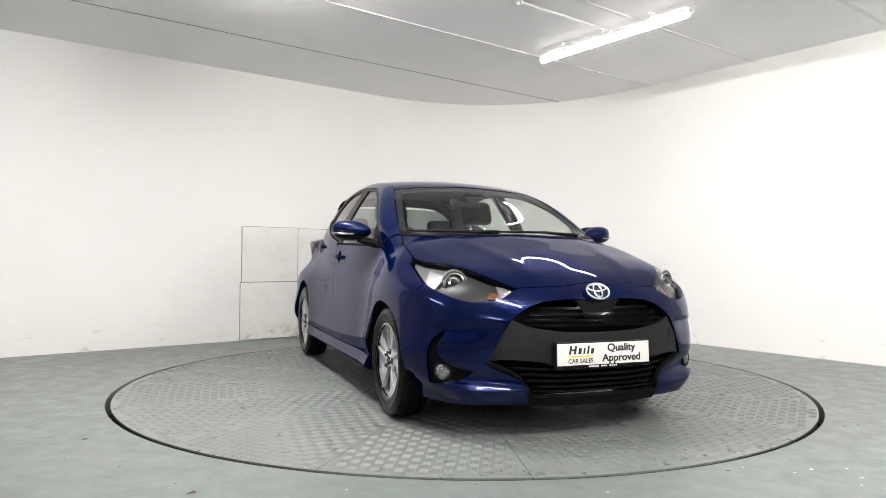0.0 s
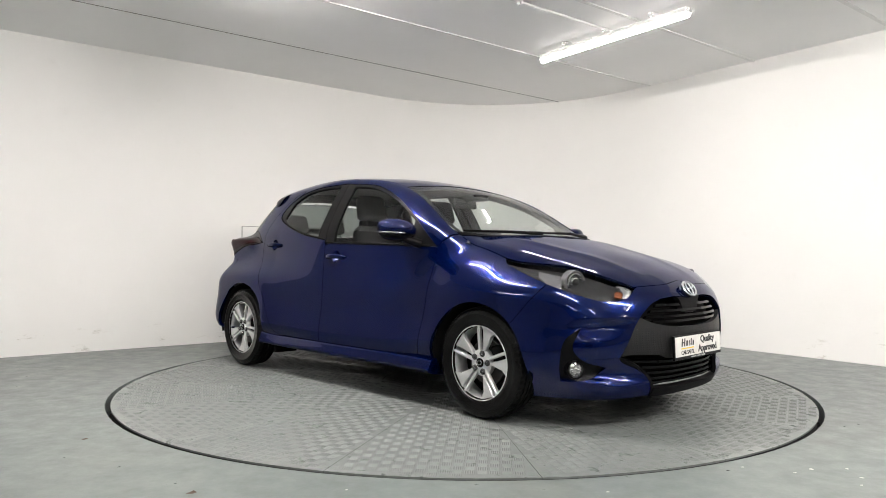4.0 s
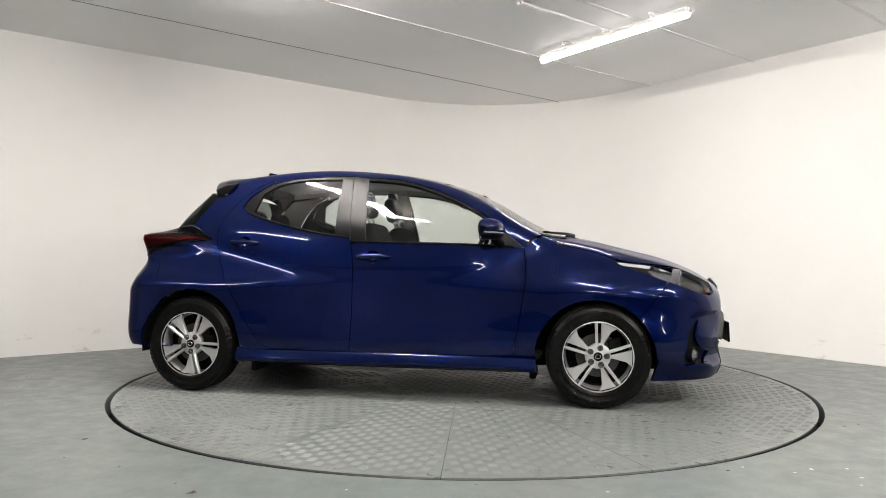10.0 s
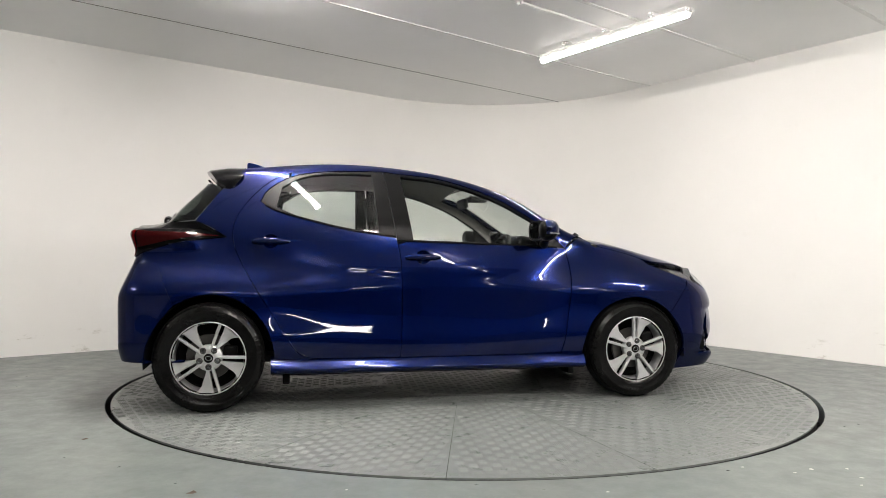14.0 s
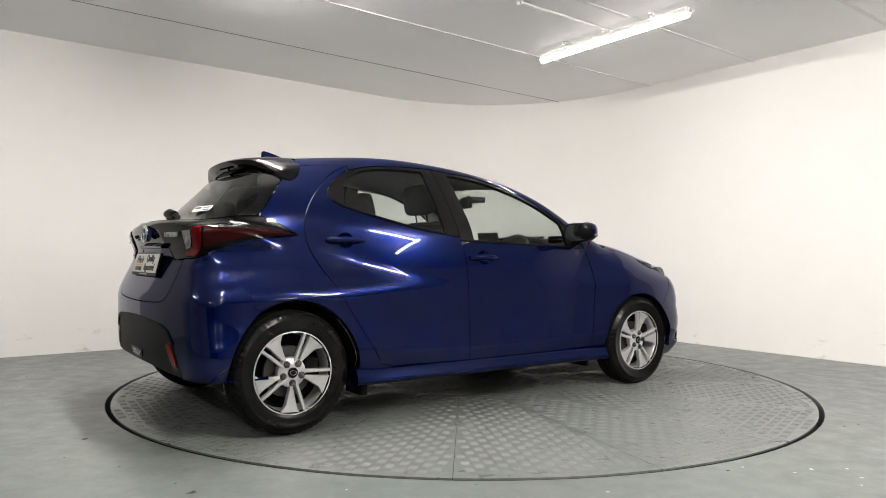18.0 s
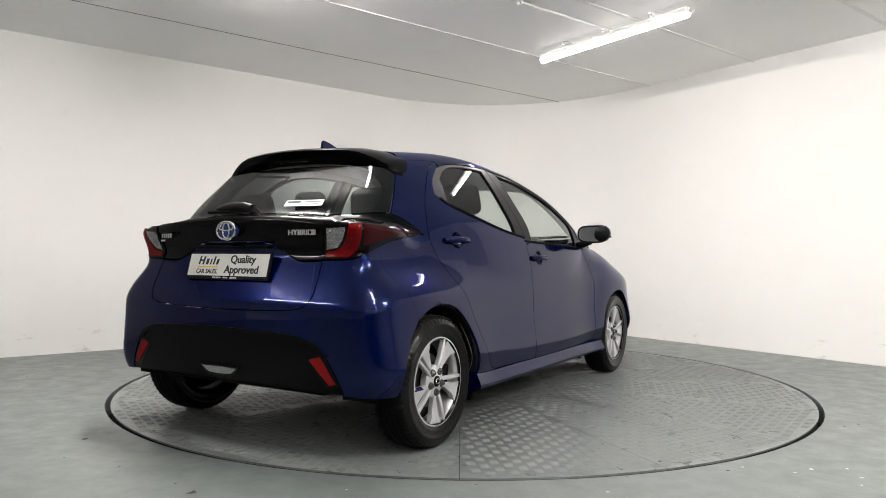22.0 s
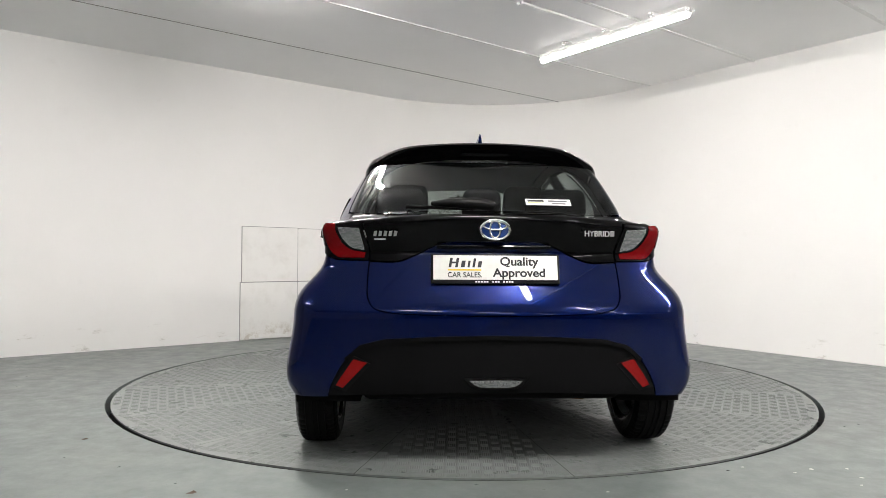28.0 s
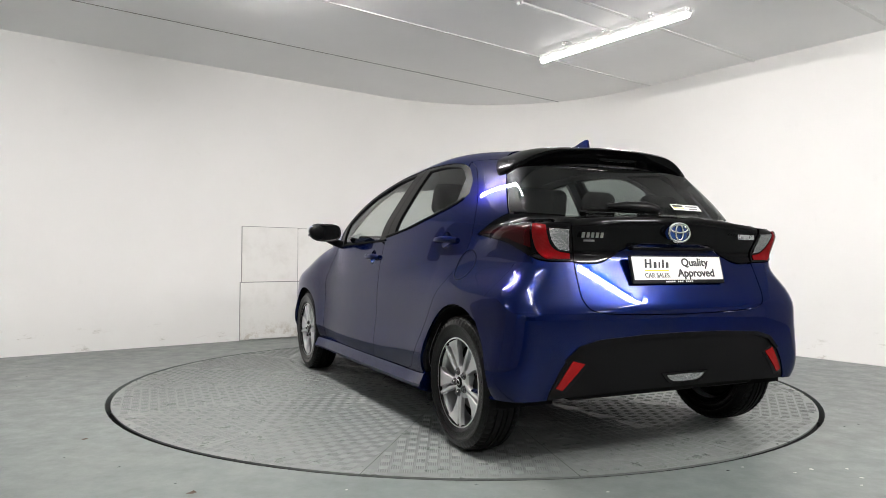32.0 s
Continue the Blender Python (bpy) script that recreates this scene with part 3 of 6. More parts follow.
roof_mid = spline((1.2, 0.918), (1, 1.030), (0.8, 1.145), (0.56, 1.281), (0.3, 1.377), (0.1, 1.422), (-0.15, 1.455), (-0.5, 1.475), (-0.8, 1.461), (-1.1, 1.430), (-1.4, 1.401), (-1.7, 1.370))
glass_mid = spline((0.95, -1.686), (1.05, -1.609), (1.15, -1.527), (1.25, -1.425), (1.36, -1.322), (1.45, -1.238))


def body(x, y, z):
    """Below nought inside the car's skin, above it outside."""
    x, y, z = np.asarray(x, float), np.abs(np.asarray(y, float)), np.asarray(z, float)
    zl = np.maximum(z, 0.14)
    rf = np.hypot(x - 1.28, z - 0.30)
    rr = np.hypot(x + 1.28, z - 0.30)
    s = plan_low(x) + prof_low(zl)
    s = s + 0.010 + 0.007 * bump(rf, 0.38, 0.14) + 0.007 * bump(rr, 0.38, 0.14)
    s = s + 0.052 * bump(z, 0.83, 0.085) * bump(x, 1.08, 0.36)       # the front wing leans in evenly above the arch
    s = s + 0.045 * bump(z, 0.235, 0.055) * bump(x, 1.95, 0.15)      # the lip spreads at the bumper's corners
    # the flanks between the wheels draw in behind the doors' own surface
    s = s - 0.075 / (1 + np.exp(np.clip((np.abs(x - 0.05) - 0.68) / 0.19, -40, 40)))
    top = np.where(x > 0.4, hood_mid(np.maximum(x, 0.4)), waist(np.minimum(x, 0.4))) - HOOD_CROWN * (y / 0.6) ** 2.2
    top = top + 0.007 * bump(y, 0.44 - 0.20 * (x - 1.1), 0.055) * bump(x, 1.55, 0.42) + 0.006 * bump(y, 0.0, 0.16) * bump(x, 1.7, 0.35)
    nose = front_mid(zl) - NOSE_SWEEP * (y / 0.72) ** 2.4
    scoop = 1 / (1 + np.exp(-np.clip((0.552 - 0.05 * (y - 0.6) - z) / 0.005, -40, 40)))
    nose = nose - 0.030 * scoop * bump(z, 0.545, 0.085) * bump(y, 0.66, 0.13)
    blade = 1 / (1 + np.exp(np.clip((z - 0.250 - 0.03 * bump(y, 0.74, 0.12)) / 0.006, -40, 40)))
    nose = nose + (0.020 * blade - 0.020 * bump(z, 0.305, 0.045) * (1 - blade)) * bump(y, 0.60, 0.24) + 0.030 * blade * bump(y, 0.78, 0.16)
    tail = rear_mid(zl) + TAIL_SWEEP * (y / 0.72) ** 2.6
    aft = 1 / (1 + np.exp((x + 1.38) / 0.05))            # tail lamps stand out squarer than the rest
    high = 1 / (1 + np.exp((0.845 - z) / 0.012))
    low = smax(y - s, z - top, 0.13 - 0.10 * aft)
    low = smax(low, x - nose, 0.10)
    low = smax(low, tail - x, 0.12 - 0.075 * high)
    g = side_up(z) + taper_up(x) - 0.014 * np.minimum(((x + 0.05) / 0.7) ** 2, 1.5) / (1 + np.exp(np.clip((z - 1.05) / 0.08, -40, 40)))
    up = smax(y - g, z - (roof_mid(x) - ROOF_CROWN * (y / 0.48) ** 2), 0.07)
    up = smax(up, glass_mid(np.maximum(z, 1.0)) + GLASS_SWEEP * (y / 0.6) ** 2.4 - x, 0.05)
    up = smax(up, 0.66 - 0.56 / (1 + np.exp(np.clip((np.abs(x) - 1.0) / 0.03, -40, 40))) - z, 0.04)
    soft = 0.03 + 0.075 / (1 + np.exp(np.clip((z - 0.86) / 0.03, -40, 40)))
    # the wing's shoulder runs softly into the foot of the front pillar
    soft = soft + 0.045 * bump(x, 0.94, 0.16) / (1 + np.exp(np.clip((0.84 - z) / 0.03, -40, 40)))
    return -smax(-low, -up, soft)


def cast(o, d, far=3.0, n=240):
    """First point of the skin along each ray from o, in the way d."""
    o, d = np.atleast_2d(np.asarray(o, float)), np.atleast_2d(np.asarray(d, float))
    d = d / np.linalg.norm(d, axis=1, keepdims=True)
    o = np.broadcast_to(o, d.shape) if len(o) == 1 else o
    d = np.broadcast_to(d, o.shape) if len(d) == 1 else d
    k = np.linspace(0, far, n)
    p = o[:, None, :] + k[None, :, None] * d[:, None, :]
    f = body(p[..., 0], p[..., 1], p[..., 2])
    inside = f < 0
    i = np.argmax(inside, axis=1)
    hit = inside.any(axis=1)
    i = np.maximum(i, 1)
    a, b = k[i - 1], k[i]
    for _ in range(26):
        m = (a + b) / 2
        q = o + m[:, None] * d
        ins = body(q[:, 0], q[:, 1], q[:, 2]) < 0
        b, a = np.where(ins, m, b), np.where(ins, a, m)
    return o + b[:, None] * d, hit


def normals(p, e=0.003):
    g = np.stack([body(*(p + e * v).T) - body(*(p - e * v).T) for v in np.eye(3)], 1)
    return g / np.maximum(np.linalg.norm(g, axis=1, keepdims=True), 1e-9)
# ---- panels cut out of the car's skin ----
def crv(*pts, n=6):
    """Smooth polyline through points (Catmull-Rom)."""
    p = np.array(pts, float)
    if len(p) < 3:
        k = np.linspace(0, 1, 2 + int(np.linalg.norm(p[-1] - p[0]) / 0.03))[:, None]
        return p[0] * (1 - k) + p[-1] * k
    q = np.vstack([2 * p[0] - p[1], p, 2 * p[-1] - p[-2]])
    out = []
    for i in range(1, len(q) - 2):
        a, b_, c, d = q[i - 1], q[i], q[i + 1], q[i + 2]
        for u in np.linspace(0, 1, n, endpoint=False):
            out.append(0.5 * (2 * b_ + (c - a) * u + (2 * a - 5 * b_ + 4 * c - d) * u * u + (3 * b_ - a - 3 * c + d) * u ** 3))
    out.append(p[-1])
    return np.array(out)


class Side:
    def to(self, p):
        return p[:, [0, 2]]

    def rays(self, q):
        z = np.zeros(len(q))
        return np.stack([q[:, 0], z - 1.5, q[:, 1]], 1), np.tile([0.0, 1.0, 0.0], (len(q), 1))


class Slant:
    """Seen from the right, from above by an angle."""

    def __init__(self, deg):
        a = radians(deg)
        self.d, self.e = np.array([0, math.cos(a), -math.sin(a)]), np.array([0, math.sin(a), math.cos(a)])

    def to(self, p):
        return np.stack([p[:, 0], p @ self.e], 1)

    def rays(self, q):
        o = q[:, 1:2] * self.e - 1.9 * self.d
        o[:, 0] = q[:, 0]
        return o, np.tile(self.d, (len(q), 1))


class Top:
    def to(self, p):
        return p[:, :2]

    def rays(self, q):
        return np.stack([q[:, 0], q[:, 1], np.full(len(q), 2.2)], 1), np.tile([0.0, 0.0, -1.0], (len(q), 1))


class Round:
    """Seen from all round an upright axis at x0; s = 1 to the front, -1 to the rear."""

    def __init__(self, x0, s):
        self.x0, self.s = x0, s

    def to(self, p):
        return np.stack([np.arctan2(p[:, 1], self.s * (p[:, 0] - self.x0)) * 0.9, p[:, 2]], 1)

    def rays(self, q):
        a = q[:, 0] / 0.9
        w = np.stack([self.s * np.cos(a), np.sin(a), 0 * a], 1)
        o = 2.0 * w
        o[:, 0] += self.x0
        o[:, 2] = q[:, 1]
        return o, -w


SIDE, TOP, NOSE, TAIL = Side(), Top(), Round(1.0, 1), Round(-1.0, -1)


def lift(pr, *pts):
    """Points given in a projection, set on the skin."""
    p, _ = cast(*pr.rays(np.array(pts, float)))
    return p


def within(q, poly):
    x, y = q[:, 0][:, None], q[:, 1][:, None]
    a, b_ = poly, np.roll(poly, -1, 0)
    c = (a[:, 1] > y) != (b_[:, 1] > y)
    xi = a[:, 0] + (y - a[:, 1]) * (b_[:, 0] - a[:, 0]) / np.where(b_[:, 1] == a[:, 1], 1e-12, b_[:, 1] - a[:, 1])
    return ((c & (x < xi)).sum(1) % 2) == 1


def tidy(q):
    keep = [0]
    for i in range(1, len(q)):
        if np.hypot(*(q[i] - q[keep[-1]])) > 0.0012:
            keep.append(i)
    while len(keep) > 3 and np.hypot(*(q[keep[-1]] - q[keep[0]])) < 0.0012:
        keep.pop()
    return q[keep]


def resample(q, step):
    out = []
    for a, b_ in zip(q, np.roll(q, -1, 0)):
        n = max(1, int(math.ceil(np.hypot(*(b_ - a)) / step)))
        out += [a + (b_ - a) * k / n for k in range(n)]
    return np.array(out)


def inset_loop(q, g):
    area = 0.5 * np.sum(q[:, 0] * np.roll(q[:, 1], -1) - np.roll(q[:, 0], -1) * q[:, 1])
    if area < 0:
        q = q[::-1]
    e = np.roll(q, -1, 0) - q
    e /= np.maximum(np.linalg.norm(e, axis=1, keepdims=True), 1e-9)
    nr = np.stack([-e[:, 1], e[:, 0]], 1)
    m = nr + np.roll(nr, 1, 0)
    m /= np.maximum(np.linalg.norm(m, axis=1, keepdims=True), 1e-6)
    co = np.clip((m * nr).sum(1), 0.5, 1)
    return q + m * (g / co)[:, None]


def patch(pr, loop, holes=(), gap=0.0025, step=0.03, off=0.0, rim=0.014):
    """A piece of skin inside a closed line: points, triangles, normals and the rim's quads."""
    q = resample(tidy(pr.to(np.asarray(loop, float))), 0.02)
    q = inset_loop(tidy(q), gap)
    loops = [q] + [inset_loop(tidy(resample(tidy(pr.to(np.asarray(h, float))), 0.02)), -gap) for h in holes]
    lo, hi = q.min(0), q.max(0)
    gx, gy = np.meshgrid(np.arange(lo[0], hi[0], step), np.arange(lo[1], hi[1], step))
    gx = gx + (np.arange(gx.shape[0]) % 2)[:, None] * step / 2
    g = np.stack([gx.ravel(), gy.ravel()], 1)
    ok = within(g, q)
    for h in loops[1:]:
        ok &= ~within(g, h)
    g = g[ok]
    allb = np.vstack(loops)
    if len(g):
        d = np.min(np.hypot(g[:, None, 0] - allb[None, :, 0], g[:, None, 1] - allb[None, :, 1]), axis=1)
        g = g[d > step * 0.45]
    pts = [Vector(v) for v in np.vstack([allb, g])]
    ed, o = [], 0
    for l in loops:
        ed += [(o + k, o + (k + 1) % len(l)) for k in range(len(l))]
        o += len(l)
    vo, _, fo, *_ = delaunay_2d_cdt(pts, ed, [], 0, 1e-6)
    v2 = np.array([v[:] for v in vo])
    f = np.array([t_ for t_ in fo if len(t_) == 3])
    c = v2[f].mean(1)
    ok = within(c, q)
    for h in loops[1:]:
        ok &= ~within(c, h)
    f = f[ok]
    p, hit = cast(*pr.rays(v2))
    nr = normals(p)
    p = p + off * nr
    a = np.cross(p[f[:, 1]] - p[f[:, 0]], p[f[:, 2]] - p[f[:, 0]])
    if (a * nr[f[:, 0]]).sum() < 0:
        f = f[:, ::-1].copy()
    # open edges get a turned-in rim
    cnt = {}
    for t_ in f.tolist():
        for k in range(3):
            cnt[(t_[k], t_[(k + 1) % 3])] = 1
    edge = [e for e in cnt if (e[1], e[0]) not in cnt]
    return p, f, nr, edge, rim


def skin(name, patches, mat, parent, label="", mirror=False):
    """One mesh from patches, shaded with the skin's own normals."""
    V, F, N, rimf = [], [], [], []
    for p, f, nr, edge, rim in patches:
        o = sum(map(len, V))
        V.append(p)
        N.append(nr)
        F += (f + o).tolist()
        if rim:
            ids = sorted({i for e in edge for i in e})
            at = {i: k for k, i in enumerate(ids)}
            o2 = o + len(p)
            V.append(p[ids] - rim * nr[ids])
            N.append(nr[ids])
            rimf += [(o + b_, o + a, o2 + at[a], o2 + at[b_]) for a, b_ in edge]
    V, N = np.vstack(V), np.vstack(N)
    if mirror:
        V, N = V * [1, -1, 1], N * [1, -1, 1]
        F, rimf = [t_[::-1] for t_ in F], [t_[::-1] for t_ in rimf]
    me = bpy.data.meshes.new(name)
    me.from_pydata(V.tolist(), [], F + [tuple(r_) for r_ in rimf])
    me.polygons.foreach_set("use_smooth", [True] * len(me.polygons))
    ln = []
    nf = len(F)
    for i, pl in enumerate(me.polygons):
        if i < nf:
            ln += [N[v].tolist() for v in pl.vertices]
        else:
            ln += [tuple(pl.normal)] * len(pl.vertices)
    me.normals_split_custom_set(ln)
    me.materials.append(mat)
    ob = new(name, me)
    ob.parent = parent
    if label:
        ob["label"] = label
    return ob


def flipy(c):
    return np.asarray(c)[::-1] * [1, -1, 1]


def join(*cs):
    return np.vstack(cs)


def both(name, patches, mat, parent, label=""):
    """The same part on the car's right and left. parent: one object or a pair."""
    pr = parent if isinstance(parent, (list, tuple)) else (parent, parent)
    return skin(name, patches, mat, pr[0], label), skin(name, patches, mat, pr[1], label, True)
# ---- the car: its painted body ----
car = empty("hatchback_car", "dark blue five-door hatchback car parked on the turntable", "car")

# shared lines, on the car's right side; s(...) gives points by x and z, t(...) by x and y, n/r by y-angle and z
s_ = lambda *p: lift(SIDE, *p)
t_ = lambda *p: lift(TOP, *p)


def sc(*p):
    return crv(*[(x, -0.8, z) for x, z in p])      # a side-view line: only x and z count


gap_mid = lift(SIDE, *crv((-0.282, 1.40), (-0.235, 1.02), (-0.205, 0.82), (-0.202, 0.52), (-0.212, 0.285)))
door_front = lift(SIDE, *crv((0.845, 0.93), (0.858, 0.82), (0.856, 0.70), (0.83, 0.52), (0.80, 0.36), (0.785, 0.288)))
belt_front = lift(SIDE, *crv((-0.228, 0.965), (0.18, 0.953), (0.64, 0.942), (0.845, 0.93)))
dlo_front_top = lift(SIDE, *crv((-0.282, 1.40), (-0.19, 1.388), (0.03, 1.368), (0.20, 1.325), (0.38, 1.257), (0.55, 1.165), (0.68, 1.075), (0.845, 0.93)))
belt_rear = lift(SIDE, *crv((-0.235, 0.985), (-0.49, 1.022), (-0.66, 1.06), (-0.83, 1.105), (-0.95, 1.145), (-1.015, 1.19)))
dlo_rear_top = lift(SIDE, *crv((-1.015, 1.19), (-0.985, 1.25), (-0.92, 1.305), (-0.84, 1.35), (-0.70, 1.383), (-0.50, 1.397), (-0.287, 1.40)))
door_rear = lift(SIDE, *crv((-0.84, 1.378), (-0.95, 1.325), (-1.05, 1.235), (-1.13, 1.13), (-1.165, 1.04), (-1.163, 0.95), (-1.13, 0.86), (-1.04, 0.70),
                            (-0.94, 0.54), (-0.84, 0.385), (-0.79, 0.318), (-0.72, 0.29)))
door_foot_r = lift(SIDE, *crv((-0.72, 0.29), (-0.212, 0.285)))
door_foot_f = lift(SIDE, *crv((-0.212, 0.285), (0.785, 0.288)))


def arch(x0, rx, rz, a0, a1, n=22):
    return lift(SIDE, *[(x0 + rx * math.cos(a), 0.285 + rz * math.sin(a)) for a in np.linspace(radians(a0), radians(a1), n)])


arch_f = arch(1.262, 0.345, 0.342, 198, -21, 40)
arch_r = arch(-1.27, 0.345, 0.372, -16, 205)
windscreen_side = lift(TOP, *crv((0.95, -0.665), (0.78, -0.63), (0.56, -0.58), (0.32, -0.515)))
roof_side = lift(TOP, *crv((0.32, -0.515), (0.10, -0.487), (-0.3, -0.482), (-0.8, -0.470), (-1.12, -0.455)))
hood_side = lift(TOP, *crv((0.985, -0.668), (1.11, -0.692), (1.25, -0.712), (1.37, -0.725)))
lamp_top = lift(TOP, *crv((1.37, -0.725), (1.48, -0.705), (1.68, -0.618), (1.84, -0.515), (1.955, -0.405)))
hood_nose = lift(TOP, *crv((1.955, -0.405), (1.983, -0.27), (1.993, -0.14), (1.978, 0.0)))
hood_back = lift(TOP, *crv((0.985, -0.668), (1.09, -0.48), (1.155, -0.25), (1.175, 0.0)))
lamp_low = lift(NOSE, *crv(*[(math.atan2(y, x - 1.0) * 0.9, z) for x, y, z in ((1.955, -0.405, 0.715), (1.955, -0.50, 0.664), (1.89, -0.61, 0.656),
                                                                             (1.80, -0.69, 0.686), (1.68, -0.735, 0.728), (1.52, -0.755, 0.79), (1.37, -0.725, 0.843))]))
k_seam = int(np.argmin(np.hypot(lamp_low[:, 0] - 1.66, lamp_low[:, 2] - 0.735)))
bumper_seam = np.vstack([lamp_low[k_seam], lift(SIDE, *crv((1.645, 0.69), (1.595, 0.632), (1.548, 0.575), (1.506, 0.5265)))])

k_b = int(np.argmin(np.hypot(arch_f[:, 0] - 1.506, arch_f[:, 2] - 0.5265)))
bumper_seam[-1] = arch_f[k_b]
hood = skin("hood", [patch(TOP, join(hood_side, lamp_top[1:], hood_nose[1:], flipy(hood_nose)[1:], flipy(lamp_top)[1:], flipy(hood_side)[1:],
                                     flipy(hood_back)[1:], hood_back[::-1][1:-1]), step=0.035)], PAINT, car)
roof_back = lift(TOP, *crv((-1.12, -0.455), (-1.13, -0.2), (-1.135, 0.0)))
roof_front = lift(TOP, *crv((0.32, -0.515), (0.315, -0.25), (0.31, 0.0)))
roof = skin("roof", [patch(TOP, join(roof_side, roof_back[1:], flipy(roof_back)[1:], flipy(roof_side)[1:], flipy(roof_front)[1:], roof_front[::-1][1:-1]), step=0.04)], PAINT, car)
ws_low = lift(TOP, *crv((0.95, -0.665), (1.07, -0.48), (1.135, -0.25), (1.155, 0.0)))
wind = join(ws_low, flipy(ws_low)[1:], flipy(windscreen_side)[::-1][1:], flipy(roof_front)[1:], roof_front[::-1][1:], windscreen_side[::-1][1:-1])
windscreen = skin("windscreen", [patch(TOP, wind, gap=0.004, step=0.05, off=-0.003, rim=0.005)], GLASS, car, "clear tinted windscreen glass")
windscreen.visible_shadow = False

# black printed border along the top and the sides of the windscreen
frit_low = lift(TOP, *crv((0.395, -0.470), (0.385, -0.25), (0.382, 0.0)))
frit_side = lift(TOP, *crv((0.395, -0.470), (0.60, -0.540), (0.80, -0.590), (0.985, -0.615)))
frit_out = lift(TOP, *crv((0.975, -0.640), (0.78, -0.622), (0.56, -0.572), (0.33, -0.508)))
band = join(roof_front, flipy(roof_front)[1:], flipy(frit_low), frit_low[::-1][1:])
skin("windscreen_border", [patch(TOP, band, gap=0.002, step=0.05, off=-0.008, rim=0)], GLOSS_BLACK, windscreen, "black printed glass border")
both("windscreen_border", [patch(TOP, join(frit_out, frit_side), gap=0.001, step=0.03, off=-0.008, rim=0)], GLOSS_BLACK, windscreen, "black printed glass border")

S20, S45 = Slant(25), Slant(48)
# the side frame: A-pillar, roof rail, C-pillar, rear wing and sill in one pressing
rail_end = lift(SIDE, *crv((-0.84, 1.378), (-1.0, 1.368), (-1.14, 1.352)))
c_back = lift(TAIL, *crv(*[(a, z) for a, z in ((-1.17, 1.345), (-1.06, 1.27), (-0.99, 1.17), (-0.93, 1.072))]))
k_d = int(np.argmin(np.abs(dlo_rear_top[:, 0] + 0.84)))
rail = join(windscreen_side, roof_side[1:], rail_end[::-1], dlo_rear_top[k_d:], dlo_front_top[1:], )
tail_tip = lift(SIDE, (-1.205, 0.975))
tl_top = lift(TAIL, *crv((-0.578, 1.014), (-0.70, 1.018), (-0.80, 1.022), (-0.98, 1.022), (-1.165, 0.977)))
tl_low = lift(TAIL, *crv((-1.165, 0.977), (-0.91, 0.946), (-0.79, 0.905), (-0.69, 0.858), (-0.568, 0.852)))
c_foot = lift(TAIL, *crv((-0.93, 1.072), (-1.03, 1.040), (-1.165, 0.977)))
k_t = int(np.argmin(np.abs(tl_low[:, 0] + 1.585)))
quarter_seam = np.vstack([tl_low[k_t], lift(SIDE, *crv((-1.565, 0.82), (-1.53, 0.74), (-1.495, 0.66), (-1.468, 0.595)))])
k_a = int(np.argmin(np.hypot(arch_r[:, 0] + 1.468, arch_r[:, 2] - 0.595)))
sill_foot = lift(SIDE, *crv((-0.935, 0.19), (0.92, 0.185)))
quarter = join(rail_end, c_back[1:], c_foot[1:], tl_low[1:k_t + 1], quarter_seam[1:], arch_r[:k_a + 1][::-1], sill_foot[:1], door_rear[::-1])
body_r, body_l = both("side_frame", [patch(S45, rail, gap=0.001, rim=0.012), patch(SIDE, quarter, gap=0.001, rim=0.012)], PAINT, car)


def sill_skirt(sg):
    """The rounded sill below the doors, drawn along the car with a soft upper roll and a lower crease."""
    sec = [(0.292, -0.040), (0.2860, -0.008), (0.281, 0.001), (0.270, 0.0065), (0.252, 0.0150), (0.238, 0.0225), (0.229, 0.0250), (0.221, 0.0240), (0.212, 0.0160),
           (0.203, -0.006), (0.197, -0.035), (0.194, -0.10)]
    bm = bmesh.new()
    rows = []
    for x in np.linspace(-0.945, 0.925, 90):
        e = max(0.0, (abs(x + 0.01) - 0.72) / 0.21)
        y0 = 0.842 + 0.012 * e ** 1.6
        dz = 0.012 * e ** 2 if x < 0 else -0.004 * e
        rows.append([bm.verts.new((x, sg * (y0 + dy), z + (dz if i < 6 else dz * 0.3))) for i, (z, dy) in enumerate(sec)])
    for A, B in zip(rows, rows[1:]):
        for i in range(len(sec) - 1):
            bm.faces.new((A[i], A[i + 1], B[i + 1], B[i]))
    for r_ in (rows[0], rows[-1]):
        bm.faces.new(r_)
    return part("sill_skirt", bm, PAINT, car, smooth=True)


for sg in (-1, 1):
    sill_skirt(sg)


def ring_at(x, z, rx, rz, n=20):
    return lift(SIDE, *[(x + rx * math.cos(a), z + rz * math.sin(a)) for a in np.linspace(0, 2 * math.pi, n, endpoint=False)])


HANDLE_F, HANDLE_R = (-0.075, 0.868), (-0.955, 0.955)
bowl_f, bowl_r = ring_at(*HANDLE_F, 0.044, 0.040), ring_at(*HANDLE_R, 0.044, 0.040)
doorf = both("front_door", [patch(SIDE, join(gap_mid[gap_mid[:, 2] < 0.960], door_foot_f[1:], door_front[::-1][1:], belt_front[::-1][1:-1]), [bowl_f], step=0.025)], PAINT, car)
doorr = both("rear_door", [patch(SIDE, join(belt_rear, dlo_rear_top[1:k_d], door_rear, door_foot_r[1:], gap_mid[::-1][1:][gap_mid[::-1][1:, 2] < 0.978]), [bowl_r], step=0.025)], PAINT, car)

